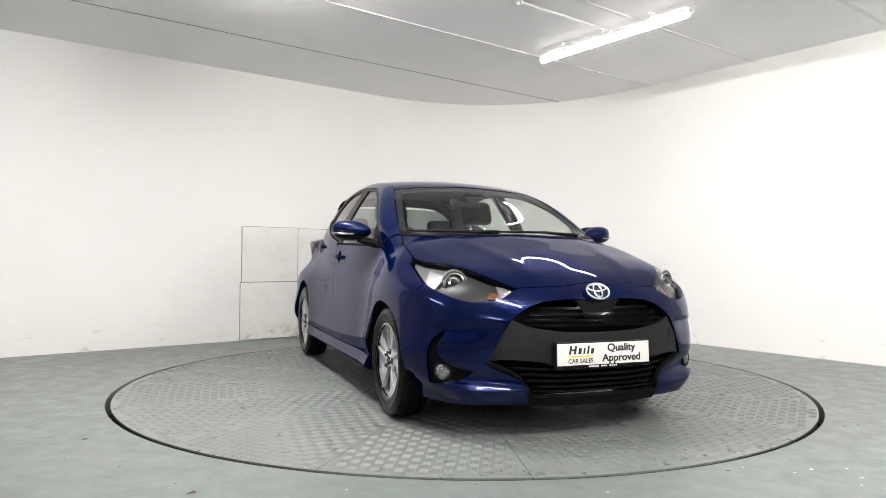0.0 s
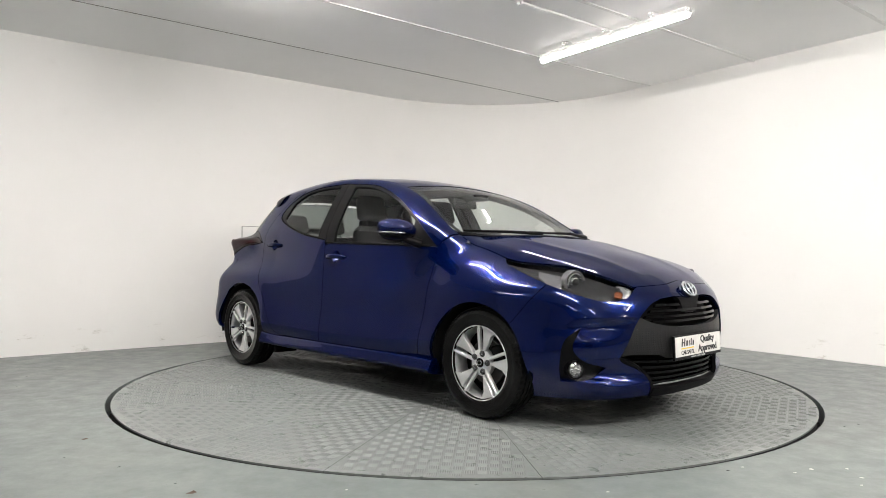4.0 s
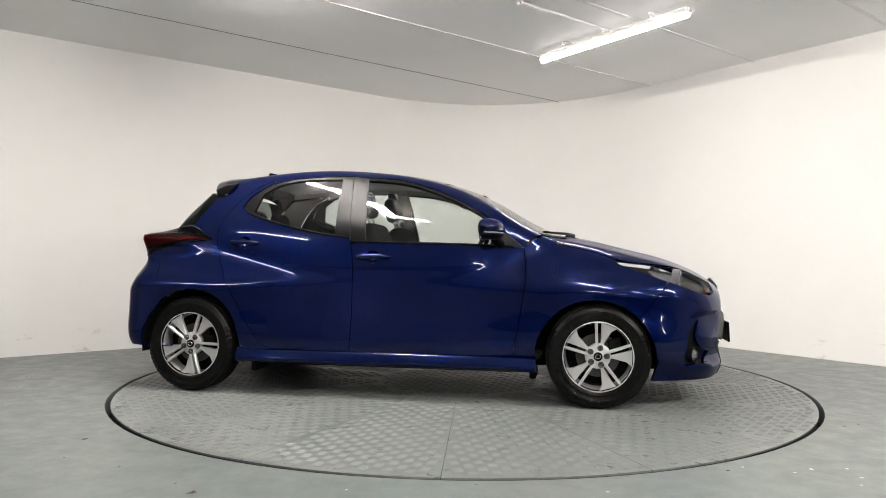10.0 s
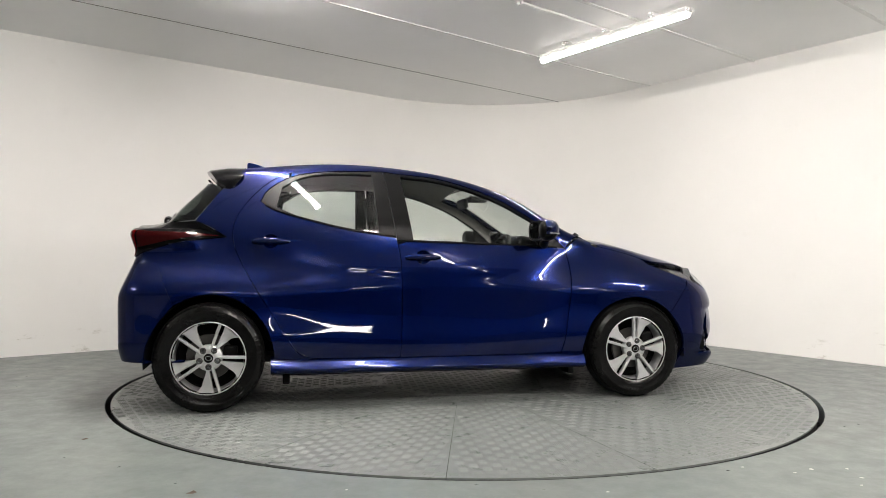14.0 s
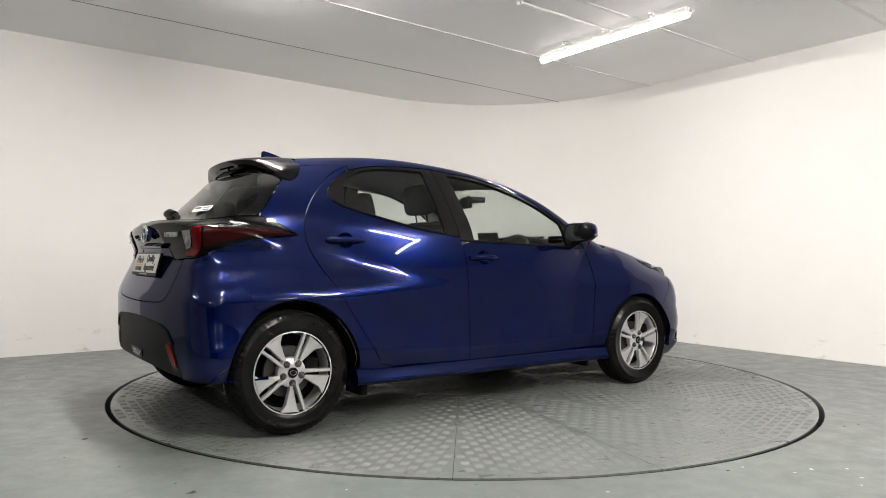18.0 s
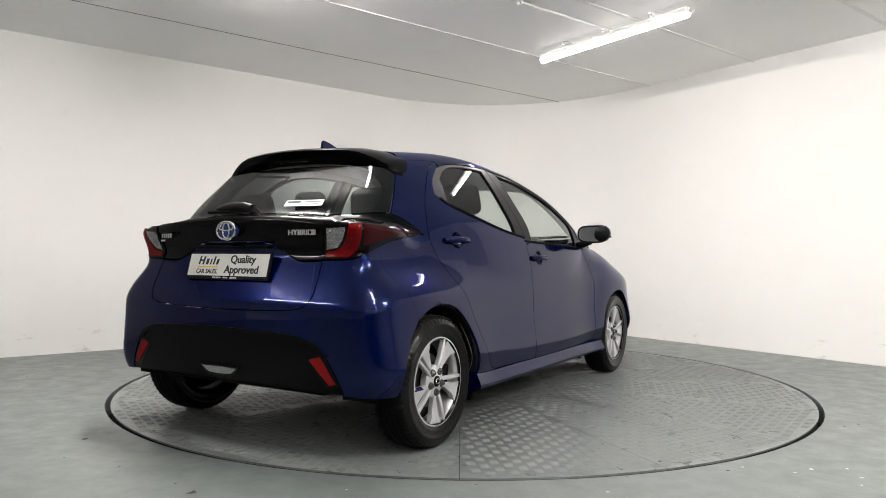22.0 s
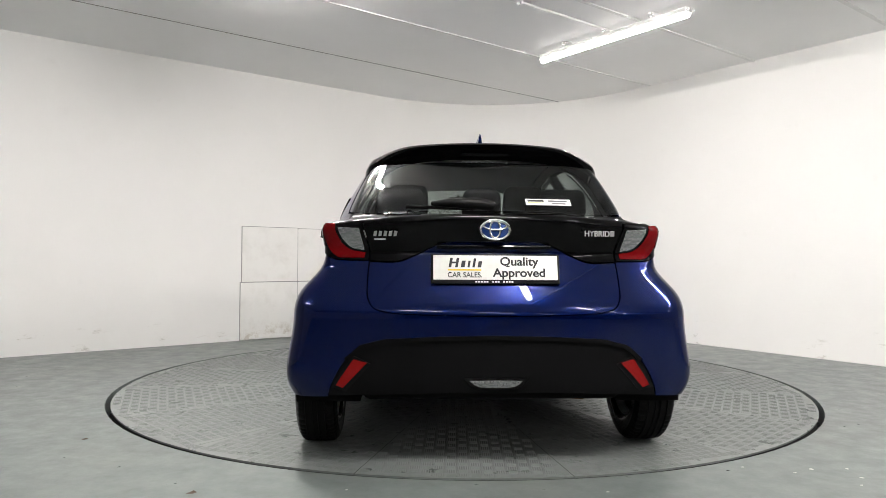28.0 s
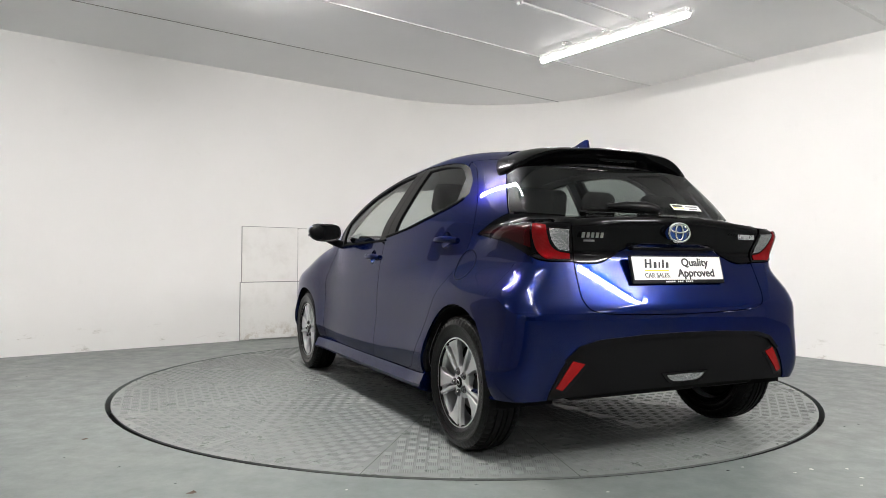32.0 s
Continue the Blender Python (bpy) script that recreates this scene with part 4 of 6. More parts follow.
# window frames and panes
pane_f = lift(SIDE, *np.vstack([crv((-0.128, 0.968), (-0.155, 1.18), (-0.178, 1.368)), crv((-0.178, 1.368), (0.03, 1.348), (0.20, 1.305), (0.41, 1.222), (0.625, 1.10))[1:],
                                crv((0.625, 1.10), (0.66, 0.952))[1:], crv((0.66, 0.952), (0.28, 0.963), (-0.128, 0.972))[1:-1]]))
pane_r = lift(SIDE, *np.vstack([crv((-0.335, 1.012), (-0.358, 1.378)), crv((-0.358, 1.378), (-0.55, 1.378), (-0.70, 1.365), (-0.80, 1.338), (-0.895, 1.28))[1:],
                                crv((-0.895, 1.28), (-0.925, 1.16))[1:], crv((-0.925, 1.16), (-0.76, 1.095), (-0.49, 1.035), (-0.335, 1.012))[1:-1]]))
both("window_frame", [patch(SIDE, join(dlo_front_top, belt_front[::-1], gap_mid[1:][gap_mid[1:, 2] > 0.975][::-1]), [pane_f], gap=0.0015, off=-0.004, rim=0.02)], SATIN_BLACK, doorf, "satin black window surround")
both("window_frame", [patch(SIDE, join(belt_rear, dlo_rear_top[1:], gap_mid[1:][gap_mid[1:, 2] > 0.995]), [pane_r], gap=0.0015, off=-0.004, rim=0.02)], SATIN_BLACK, doorr, "satin black window surround")
for pn, dr, mt in ((pane_f, doorf, GLASS), (pane_r, doorr, GLASS2)):
    for g in both("window_pane", [patch(SIDE, pn, gap=-0.002, step=0.06, off=-0.012, rim=0)], mt, dr, "tinted side window glass"):
        g.visible_shadow = False

# black strips along the foot of the side windows
for line, drs in ((belt_front[:-2], doorf), (belt_rear[:-3], doorr)):
    for d_, sg in zip(drs, (1, -1)):
        bm = bmesh.new()
        tube(bm, [tuple(v) for v in (line + 0.001 * normals(line) + [0, 0, 0.002]) * [1, sg, 1]], 0.0065, 8)
        part("belt_strip", bm, DARK, d_, "black window sill strip", True)

# front wings
k_h = len(lamp_low) - 1
wing = join(door_front[::-1], dlo_front_top[-1:], lift(TOP, (0.965, -0.668)), hood_side, lamp_low[k_seam:k_h][::-1], bumper_seam[1:])
wing = join(wing, arch_f[2:k_b + 1][::-1])
both("front_wing", [patch(S20, wing, step=0.022)], PAINT, car)

# front bumper
P_ = lambda x, y, z: (math.atan2(y, x - 1.0) * 0.9, z)
mouth = lift(NOSE, *np.vstack([crv((0.0, 0.662), (-0.13, 0.672), (-0.245, 0.662)), crv((-0.245, 0.662), (-0.315, 0.630), (-0.385, 0.56), (-0.43, 0.46), (-0.472, 0.372))[1:],
                               crv((-0.472, 0.372), (-0.452, 0.348), (-0.37, 0.306), (-0.318, 0.255), (-0.295, 0.172))[1:]]))
chin = lift(NOSE, *crv((-0.295, 0.172), (-0.5, 0.168), (-0.70, 0.163), (-0.82, 0.160)))
bump_arch = arch_f[k_b:][::-1]
fog_hole = lift(NOSE, *np.vstack([crv(P_(1.86, -0.725, 0.525), P_(1.825, -0.755, 0.43), P_(1.865, -0.715, 0.362), P_(1.945, -0.62, 0.325)),
                                  crv(P_(1.945, -0.62, 0.325), P_(1.90, -0.665, 0.285), P_(1.84, -0.72, 0.266), P_(1.765, -0.77, 0.258))[1:],
                                  crv(P_(1.765, -0.77, 0.258), P_(1.765, -0.78, 0.35), P_(1.79, -0.775, 0.46), P_(1.86, -0.725, 0.525))[1:-1]]))
edge_up = join(bumper_seam[::-1], lamp_low[:k_seam][::-1], hood_nose[1:])
right = join(mouth, chin[1:], bump_arch, edge_up[1:])
front_bumper = skin("front_bumper", [patch(NOSE, join(right, flipy(right)[1:-1]), [fog_hole, flipy(fog_hole)], gap=0.0005, step=0.022, rim=0.02)], PAINT, car)
fb2 = front_bumper
both("fog_lamp_surround", [patch(NOSE, fog_hole, gap=-0.004, step=0.02, off=-0.022, rim=0.01)], SATIN_BLACK, (front_bumper, fb2), "black fog lamp recess")

# headlamps
lamp_loop = join(lamp_top, lamp_low[1:-1])
headlamps = both("headlamp", [patch(NOSE, lamp_loop, gap=0.003, step=0.03, off=0.001, rim=0.012)], LENS, car, "clear headlamp lens")
for h in headlamps:
    h.visible_shadow = False

# rear: bumper, tailgate, glass
gate_side = lift(TAIL, *crv((-0.568, 0.852), (-0.552, 0.77), (-0.528, 0.69), (-0.47, 0.645), (-0.30, 0.632), (0.0, 0.627)))
gate_top = lift(TAIL, *crv((-0.568, 0.852), (-0.46, 0.85), (-0.385, 0.878), (-0.31, 0.912), (-0.21, 0.932), (0.0, 0.934)))
tg = join(gate_top, flipy(gate_top)[1:], flipy(gate_side)[::-1][1:], gate_side[::-1][1:-1])
tailgate = skin("tailgate", [patch(TAIL, tg, gap=0.0045, step=0.025)], PAINT, car)
lamp_in = lift(TAIL, *crv((-0.568, 0.852), (-0.578, 1.014)))
shelf = lift(TAIL, *crv((-0.93, 1.072), (-0.70, 1.058), (-0.40, 1.052), (0.0, 1.050)))
half_black = join(gate_top[::-1], lamp_in[1:], tl_top[1:], c_foot[::-1][1:], shelf[1:])
skin("tailgate_trim", [patch(TAIL, join(half_black, flipy(half_black)[1:-1]), step=0.025, off=0.001)], GLOSS_BLACK, tailgate, "gloss black tailgate panel")
glass_side = lift(TAIL, *np.vstack([crv((-0.925, 1.076), (-0.985, 1.172), (-1.055, 1.268)), crv((-1.055, 1.268), (-0.95, 1.30), (-0.6, 1.318), (0.0, 1.322))[1:]]))
gl = join(glass_side, flipy(glass_side)[1:], lift(TAIL, *crv((0.925, 1.076), (0.70, 1.062), (0.4, 1.056), (0.0, 1.054), (-0.4, 1.056), (-0.70, 1.062), (-0.925, 1.076)))[1:-1])
rear_glass = skin("rear_window", [patch(TAIL, gl, gap=0.003, step=0.022, off=-0.002, rim=0.006)], TINT, tailgate, "dark tinted rear window")
rear_glass.visible_shadow = False
frit = lift(TAIL, *np.vstack([crv((-0.925, 1.076), (-0.985, 1.172), (-1.055, 1.268)), crv((-1.055, 1.268), (-0.95, 1.30), (-0.80, 1.31))[1:],
                              crv((-0.80, 1.31), (-0.86, 1.27), (-0.90, 1.18), (-0.82, 1.09), (-0.76, 1.068))[1:], crv((-0.76, 1.068), (-0.925, 1.076))[1:-1]]))
both("glass_border", [patch(TAIL, frit, gap=0.004, step=0.025, off=-0.006, rim=0)], GLOSS_BLACK, (rear_glass, rear_glass), "black printed glass border")

skirt = lift(TAIL, *np.vstack([crv((0.0, 0.545), (-0.25, 0.540), (-0.46, 0.528), (-0.555, 0.495), (-0.605, 0.43), (-0.645, 0.34), (-0.66, 0.295)), ]))
rb_foot = lift(TAIL, *crv((-0.66, 0.295), (-0.80, 0.288), (-1.01, 0.285)))
rb_arch = lift(SIDE, *crv((-1.615, 0.285), (-1.60, 0.38), (-1.55, 0.49), (-1.468, 0.595)))
rb_up = join(quarter_seam[::-1], tl_low[k_t:][1:], gate_side[1:])
rb = join(skirt, rb_foot[1:], rb_arch, rb_up[1:])
rear_bumper = skin("rear_bumper", [patch(TAIL, join(rb, flipy(rb)[1:-1]), gap=0.0005, step=0.022, rim=0.02)], PAINT, car)
foot_mid = lift(TAIL, *crv((-0.66, 0.295), (-0.55, 0.30), (-0.3, 0.31), (0.0, 0.31)))
dif = join(skirt, foot_mid[1:], flipy(foot_mid)[1:], flipy(skirt)[1:-1])
skin("rear_skirt", [patch(TAIL, dif, gap=0.002, step=0.03, off=-0.004, rim=0.03)], BLACK_PLASTIC, rear_bumper, "matt black lower bumper skirt")
tail_lamps = both("tail_lamp", [patch(TAIL, join(tl_top, tl_low[1:], lamp_in[1:-1]), gap=0.003, step=0.02, off=0.006, rim=0.03)], GLOSS_BLACK, car, "dark tail lamp cluster with red and clear lenses")
# ---- wheels (built facing the car's right, axle along y) ----
def tyre_mesh():
    n = 180
    prof = [(0.190, -0.070), (0.205, -0.083), (0.225, -0.088), (0.250, -0.0905), (0.252, -0.0915), (0.262, -0.0915), (0.264, -0.090), (0.278, -0.086), (0.291, -0.077)]
    tread = [(0.2985, -0.066), (0.3005, -0.050), (0.3005, -0.047), (0.294, -0.046), (0.294, -0.039), (0.3015, -0.038), (0.302, -0.016), (0.295, -0.015), (0.295, -0.008),
             (0.302, -0.007), (0.302, 0.007), (0.295, 0.008), (0.295, 0.015), (0.302, 0.016), (0.3015, 0.038), (0.294, 0.039), (0.294, 0.046), (0.3005, 0.047), (0.3005, 0.050), (0.2985, 0.066)]
    full = prof + tread + [(r, -y) for r, y in prof[::-1]]
    vs, fs = [], []
    m = len(full)
    lo, hi = len(prof) - 2, len(prof) + len(tread) + 1
    for j in range(n):
        a = 2 * math.pi * j / n
        notch = j % 3 == 0
        for i, (r, y) in enumerate(full):
            if notch and lo <= i <= lo + 3 or notch and hi - 3 <= i <= hi:
                r -= 0.0045
            vs.append((r * math.cos(a), y, r * math.sin(a)))
    for j in range(n):
        for i in range(m - 1):
            a, b_ = j * m + i, ((j + 1) % n) * m + i
            fs.append((a, a + 1, b_ + 1, b_))
    me = mesh_of("tyre", vs, fs, RUBBER, True)
    me.materials.append(TREAD)
    for k, pl in enumerate(me.polygons):
        i = k % (m - 1)
        if len(prof) - 1 <= i <= len(prof) + len(tread) - 1:
            pl.material_index = 1
    me.set_sharp_from_angle(angle=radians(30))
    return me


def slab(bm, outline, y_of, depth=0.022, bev=0.0035):
    """A plate with chamfered edges from an outline in the wheel's plane, its face at y_of(radius)."""
    n = len(outline)
    c = sum((Vector(p) for p in outline), Vector((0, 0))) / n
    front, edge, rear = [], [], []
    for i, p in enumerate(outline):
        a, b_ = Vector(outline[i - 1]), Vector(outline[(i + 1) % n])
        d = (b_ - a).normalized()
        nr = Vector((-d.y, d.x))
        p = Vector(p)
        if nr.dot(c - p) < 0:
            nr = -nr
        r = p.length
        q = p + nr * bev
        front.append(bm.verts.new((q.x, y_of(r), q.y)))
        edge.append(bm.verts.new((p.x, y_of(r) + bev * 1.2, p.y)))
        rear.append(bm.verts.new((p.x, y_of(r) + depth, p.y)))
    k = n // 2
    for i in range(k - 1):
        bm.faces.new((front[i], front[i + 1], front[n - 2 - i], front[n - 1 - i]))
    for i in range(n):
        j = (i + 1) % n
        bm.faces.new((edge[i], edge[j], front[j], front[i]))
        bm.faces.new((rear[i], rear[j], edge[j], edge[i]))
    return bm


def polar(r, a):
    return (r * math.cos(a), r * math.sin(a))


def strip_outline(edge_a, edge_b):
    return edge_a + edge_b[::-1]


def make_wheel(n_copy=0):
    w = new("wheel")
    w.parent = car
    ob = new("tyre", tyre_mesh())
    ob.parent = w
    ob["label"] = "black rubber tyre with grooved tread"
    bm = bmesh.new()
    spin(bm, [(0.196, -0.082), (0.207, -0.080), (0.208, -0.073), (0.199, -0.070), (0.191, -0.060), (0.186, -0.030), (0.183, 0.020), (0.195, 0.07), (0.205, 0.08)], 96)
    part("rim", bm, ALLOY, w, "silver alloy rim", True)
    yf = lambda r: -0.066 - 0.012 * math.sin(min(1, max(0, (r - 0.04) / 0.16)) * math.pi * 0.62)
    rads = [0.046, 0.066, 0.085, 0.105, 0.130, 0.155, 0.180, 0.199]
    for k in range(5):
        base = radians(78 + 72 * k)
        # narrow spoke, then across a slit the broad blade that widens to the rim
        bm = bmesh.new()
        hw = 0.0085
        ang = lambda r, off: base + math.asin(max(-1, min(1, off / r)))
        slab(bm, strip_outline([polar(r, ang(r, hw + 0.004)) for r in rads], [polar(r, ang(r, -hw + 0.004)) for r in rads]), yf)
        part("spoke", bm, ALLOY, w, smooth=True)
        bm = bmesh.new()
        a_edge = [polar(r, ang(r, -hw - 0.007 - 0.009 * min(1, max(0, (r - 0.06) / 0.10)))) for r in rads]
        widen = [0.011, 0.015, 0.022, 0.033, 0.047, 0.060, 0.079, 0.100]
        b_edge = [polar(r, ang(r, -hw - 0.008 - wd)) for r, wd in zip(rads, widen)]
        slab(bm, strip_outline(a_edge, b_edge), lambda r: yf(r) + 0.003 + 0.006 * math.sin(min(1, max(0, (r - 0.06) / 0.14)) * math.pi), 0.026)
        part("spoke", bm, ALLOY, w, smooth=True)
    bm = bmesh.new()
    spin(bm, [(0.0, -0.070), (0.026, -0.070), (0.028, -0.066), (0.062, -0.064), (0.072, -0.057), (0.075, -0.03)], 40)
    part("hub", bm, ALLOY, w, smooth=True)
    bm = bmesh.new()
    spin(bm, [(0.0, -0.0755), (0.020, -0.075), (0.0255, -0.072), (0.0255, -0.066)], 32)
    part("centre_cap", bm, GLOSS_BLACK, w, "dark centre cap", True)
    bm = bmesh.new()
    tube(bm, [(0.016 * math.cos(a), -0.0765, 0.011 * math.sin(a)) for a in np.linspace(0, 2 * math.pi, 24, endpoint=False)], 0.0024, 6, True)
    part("cap_ring", bm, CHROME, w)
    for k in range(5):
        a = radians(78 - 17 + 72 * k)
        bm = bmesh.new()
        c, s = 0.050 * math.cos(a), 0.050 * math.sin(a)
        spin(bm, [(0.0, -0.082), (0.0075, -0.0815), (0.0105, -0.078), (0.0112, -0.072), (0.0130, -0.071), (0.0135, -0.062)], 14)
        bmesh.ops.translate(bm, vec=(c, 0, s), verts=bm.verts)
        part("wheel_nut", bm, NUT, w, "dark chrome wheel nut", True)
        # flat dark disc: the recess's shade is put into its colour
        bm = bmesh.new()
        spin(bm, [(0.0, -0.0705), (0.0165, -0.0705), (0.0175, -0.066)], 16)
        bmesh.ops.translate(bm, vec=(c, 0, s), verts=bm.verts)
        part("nut_recess_shade", bm, DISC, w, "dark disc standing for the shaded recess round the wheel nut", True)
    bm = bmesh.new()
    spin(bm, [(0.05, -0.008), (0.125, -0.010), (0.127, 0.004), (0.05, 0.006)], 48)
    part("brake_disc", bm, DISC, w, "worn steel brake disc", True)
    bm = bmesh.new()
    box(bm, 0.07, 0.145, -0.045, 0.03, -0.03, 0.075, 0.01)
    part("brake_caliper", bm, DARK, w)
    bm = bmesh.new()
    spin(bm, [(0.0, 0.03), (0.17, 0.035), (0.184, 0.02)], 32)
    part("hub_shield", bm, DARK, w)
    return w


wheel = make_wheel()
TRACK = 0.760
wheel.matrix_basis = Matrix.Translation((1.28, -TRACK, 0.3035)) @ Matrix.Rotation(radians(-14), 4, "Y")
for x, side, spin_ in ((-1.28, -1, 7), (1.28, 1, 33), (-1.28, 1, 20)):
    m = Matrix.Translation((x, side * TRACK, 0.3035)) @ Matrix.Rotation(math.pi if side > 0 else 0, 4, "Z") @ Matrix.Rotation(radians(spin_), 4, "Y")
    copy_thing(wheel, m)

# wheel arch liners and the underside
for x in (1.265, -1.27):
    for sgn in (-1, 1):
        vs, fs = [], []
        n = 28
        for k in range(n + 1):
            a = radians(-8 + 196 * k / n)
            r = 0.352
            vs += [(x + r * math.cos(a), sgn * 0.835, 0.295 + r * math.sin(a)), (x + r * math.cos(a), sgn * 0.56, 0.295 + r * math.sin(a)), (x, sgn * 0.56, 0.25)]
        for k in range(n):
            i = 3 * k
            fs += [(i, i + 3, i + 4, i + 1), (i + 1, i + 4, i + 5)]
        ob = new("wheel_arch_liner", mesh_of("wheel_arch_liner", vs, fs, DARK, True))
        ob.parent = car
bm = bmesh.new()
box(bm, -0.90, 0.90, -0.77, 0.77, 0.185, 0.27, 0.02)
box(bm, -1.72, -0.88, -0.545, 0.545, 0.27, 0.36, 0.03)
box(bm, 0.88, 1.86, -0.50, 0.50, 0.19, 0.33, 0.03)
box(bm, 1.0, 1.85, -0.55, 0.55, 0.33, 0.66, 0.05)
part("underbody", bm, DARK, car, "dark underbody")
bm = bmesh.new()
tube(bm, [(-1.28, -0.66, 0.30), (-1.20, -0.45, 0.27), (-1.20, 0.45, 0.27), (-1.28, 0.66, 0.30)], 0.04, 10)
part("rear_axle", bm, DARK, car)
bm = bmesh.new()
tube(bm, [(-1.40, -0.30, 0.290), (-1.42, -0.32, 0.288), (-1.50, -0.38, 0.286), (-1.54, -0.43, 0.286), (-1.55, -0.45, 0.286)], [0.03, 0.050, 0.054, 0.050, 0.03], 14)
part("exhaust_silencer", bm, RUST, car, "rust-brown exhaust silencer", True)
for x, y in ((-0.86, -0.70), (-0.86, 0.70), (0.9, -0.62), (0.9, 0.62)):
    bm = bmesh.new()
    box(bm, x - 0.02, x + 0.02, y - 0.09, y + 0.09, 0.14, 0.20, 0.008)
    part("air_deflector", bm, DARK, car)
# ---- the cabin ----
inner_off = -0.055
both("door_card", [patch(SIDE, join(gap_mid[gap_mid[:, 2] < 0.960], door_foot_f[1:], door_front[::-1][1:], belt_front[::-1][1:-1]), gap=0.004, step=0.06, off=inner_off, rim=0)], TRIM, doorf, "black door card")
both("door_card", [patch(SIDE, join(belt_rear, dlo_rear_top[1:k_d], door_rear, door_foot_r[1:], gap_mid[::-1][1:][gap_mid[::-1][1:, 2] < 0.978]), gap=0.004, step=0.06, off=inner_off, rim=0)], TRIM, doorr, "black door card")
both("pillar_trim", [patch(S45, rail, gap=0.002, step=0.05, off=-0.035, rim=0), patch(SIDE, quarter, gap=0.004, step=0.06, off=-0.05, rim=0)], LINING, car, "pale grey pillar and roof rail lining")
skin("headliner", [patch(TOP, join(roof_side, roof_back[1:], flipy(roof_back)[1:], flipy(roof_side)[1:], flipy(roof_front)[1:], roof_front[::-1][1:-1]), gap=0.002, step=0.07, off=-0.035, rim=0)], LINING, car, "pale grey roof lining")


def soft_box(name, parent, dims, m, mat_, bev=0.05, taper=1.0, label=""):
    """A padded block: dims along x, y, z with the base at z = 0, narrowing to its top by taper."""
    bm = bmesh.new()
    dx, dy, dz = dims
    box(bm, -dx / 2, dx / 2, -dy / 2, dy / 2, 0, dz, min(bev, 0.45 * min(dims)), None, 4)
    for v in bm.verts:
        k = 1 + (taper - 1) * v.co.z / dz
        v.co.y *= k
        v.co.x *= k
    bmesh.ops.transform(bm, matrix=m, verts=bm.verts)
    return part(name, bm, mat_, parent, label, True)


def seat(x, y):
    s = soft_box("seat", car, (0.50, 0.50, 0.20), pose(x, y, 0.36, 0, -6), FABRIC, 0.06, 1.0, "black fabric front seat")
    soft_box("backrest", s, (0.15, 0.48, 0.62), pose(x - 0.23, y, 0.50, 0, -19), FABRIC, 0.06, 0.78)
    bx, bz = x - 0.23 - 0.62 * math.sin(radians(19)), 0.50 + 0.62 * math.cos(radians(19))
    soft_box("headrest", s, (0.10, 0.26, 0.19), pose(bx - 0.02, y, bz + 0.045, 0, -12), FABRIC, 0.05, 0.9)
    for dy in (-0.06, 0.06):
        bm = bmesh.new()
        tube(bm, [(bx, y + dy, bz - 0.03), (bx - 0.02, y + dy, bz + 0.08)], 0.006, 8)
        part("headrest_post", bm, CHROME, s, smooth=True)
    return s


for yy in (-0.36, 0.36):
    seat(0.22, yy)
bench = soft_box("rear_bench", car, (0.52, 1.26, 0.18), pose(-0.72, 0, 0.38, 0, -8), FABRIC, 0.06, 1.0, "black fabric rear bench")
for yy, wd in ((-0.40, 0.46), (0.40, 0.46), (0.0, 0.32)):
    soft_box("backrest", bench, (0.14, wd, 0.56), pose(-0.98, yy, 0.50, 0, -22), FABRIC, 0.05, 0.95)
    soft_box("headrest", bench, (0.09, 0.25 if yy else 0.2, 0.15), pose(-1.20, yy, 1.06, 0, -10), FABRIC, 0.045, 0.9)
    for dy in (-0.05, 0.05):
        bm = bmesh.new()
        tube(bm, [(-1.18, yy + dy, 0.99), (-1.20, yy + dy, 1.08)], 0.005, 8)
        part("headrest_post", bm, CHROME, bench, smooth=True)
bm = bmesh.new()
box(bm, -1.60, -1.22, -0.52, 0.52, 0.94, 0.965, 0.01)
part("parcel_shelf", bm, TRIM, car, "black parcel shelf")
bm = bmesh.new()
box(bm, -1.25, 0.95, -0.70, 0.70, 0.255, 0.30, 0.02)
part("cabin_floor", bm, TRIM, car)
# dashboard: a rounded bar across with a hooded dial pod
bm = bmesh.new()
prof = [(1.02, 0.62), (0.72, 0.62), (0.62, 0.74), (0.60, 0.86), (0.66, 0.935), (0.80, 0.965), (1.02, 0.975)]
ys = [-0.70, -0.66, -0.3, 0.3, 0.66, 0.70]
rings = [[bm.verts.new((x + (0.06 if abs(y) > 0.68 else 0.0), y, z - (0.02 if abs(y) > 0.68 else 0.0))) for x, z in prof] for y in ys]
for A, B in zip(rings, rings[1:]):
    for i in range(len(prof)):
        bm.faces.new((A[i], A[(i + 1) % len(prof)], B[(i + 1) % len(prof)], B[i]))
bm.faces.new(rings[0][::-1])
bm.faces.new(rings[-1])
dash = part("dashboard", bm, TRIM, car, "black dashboard", True)
soft_box("dial_hood", dash, (0.16, 0.30, 0.09), pose(0.68, -0.36, 0.92, 0, 10), TRIM, 0.03, 0.85)
bm = bmesh.new()
box(bm, -0.012, 0.012, -0.11, 0.11, 0.0, 0.125, 0.008, pose(0.63, 0.0, 0.93, 0, -14))
part("touch_screen", bm, GLOSS_BLACK, dash, "dark centre screen")
bm = bmesh.new()
M = pose(0.50, -0.36, 0.86, 0, -64)
tube(bm, [M @ Vector((0.175 * math.cos(a), 0.175 * math.sin(a), 0)) for a in np.linspace(0, 2 * math.pi, 40, endpoint=False)], 0.015, 10, True)
sw = part("steering_wheel", bm, TRIM, car, "black steering wheel", True)
bm = bmesh.new()
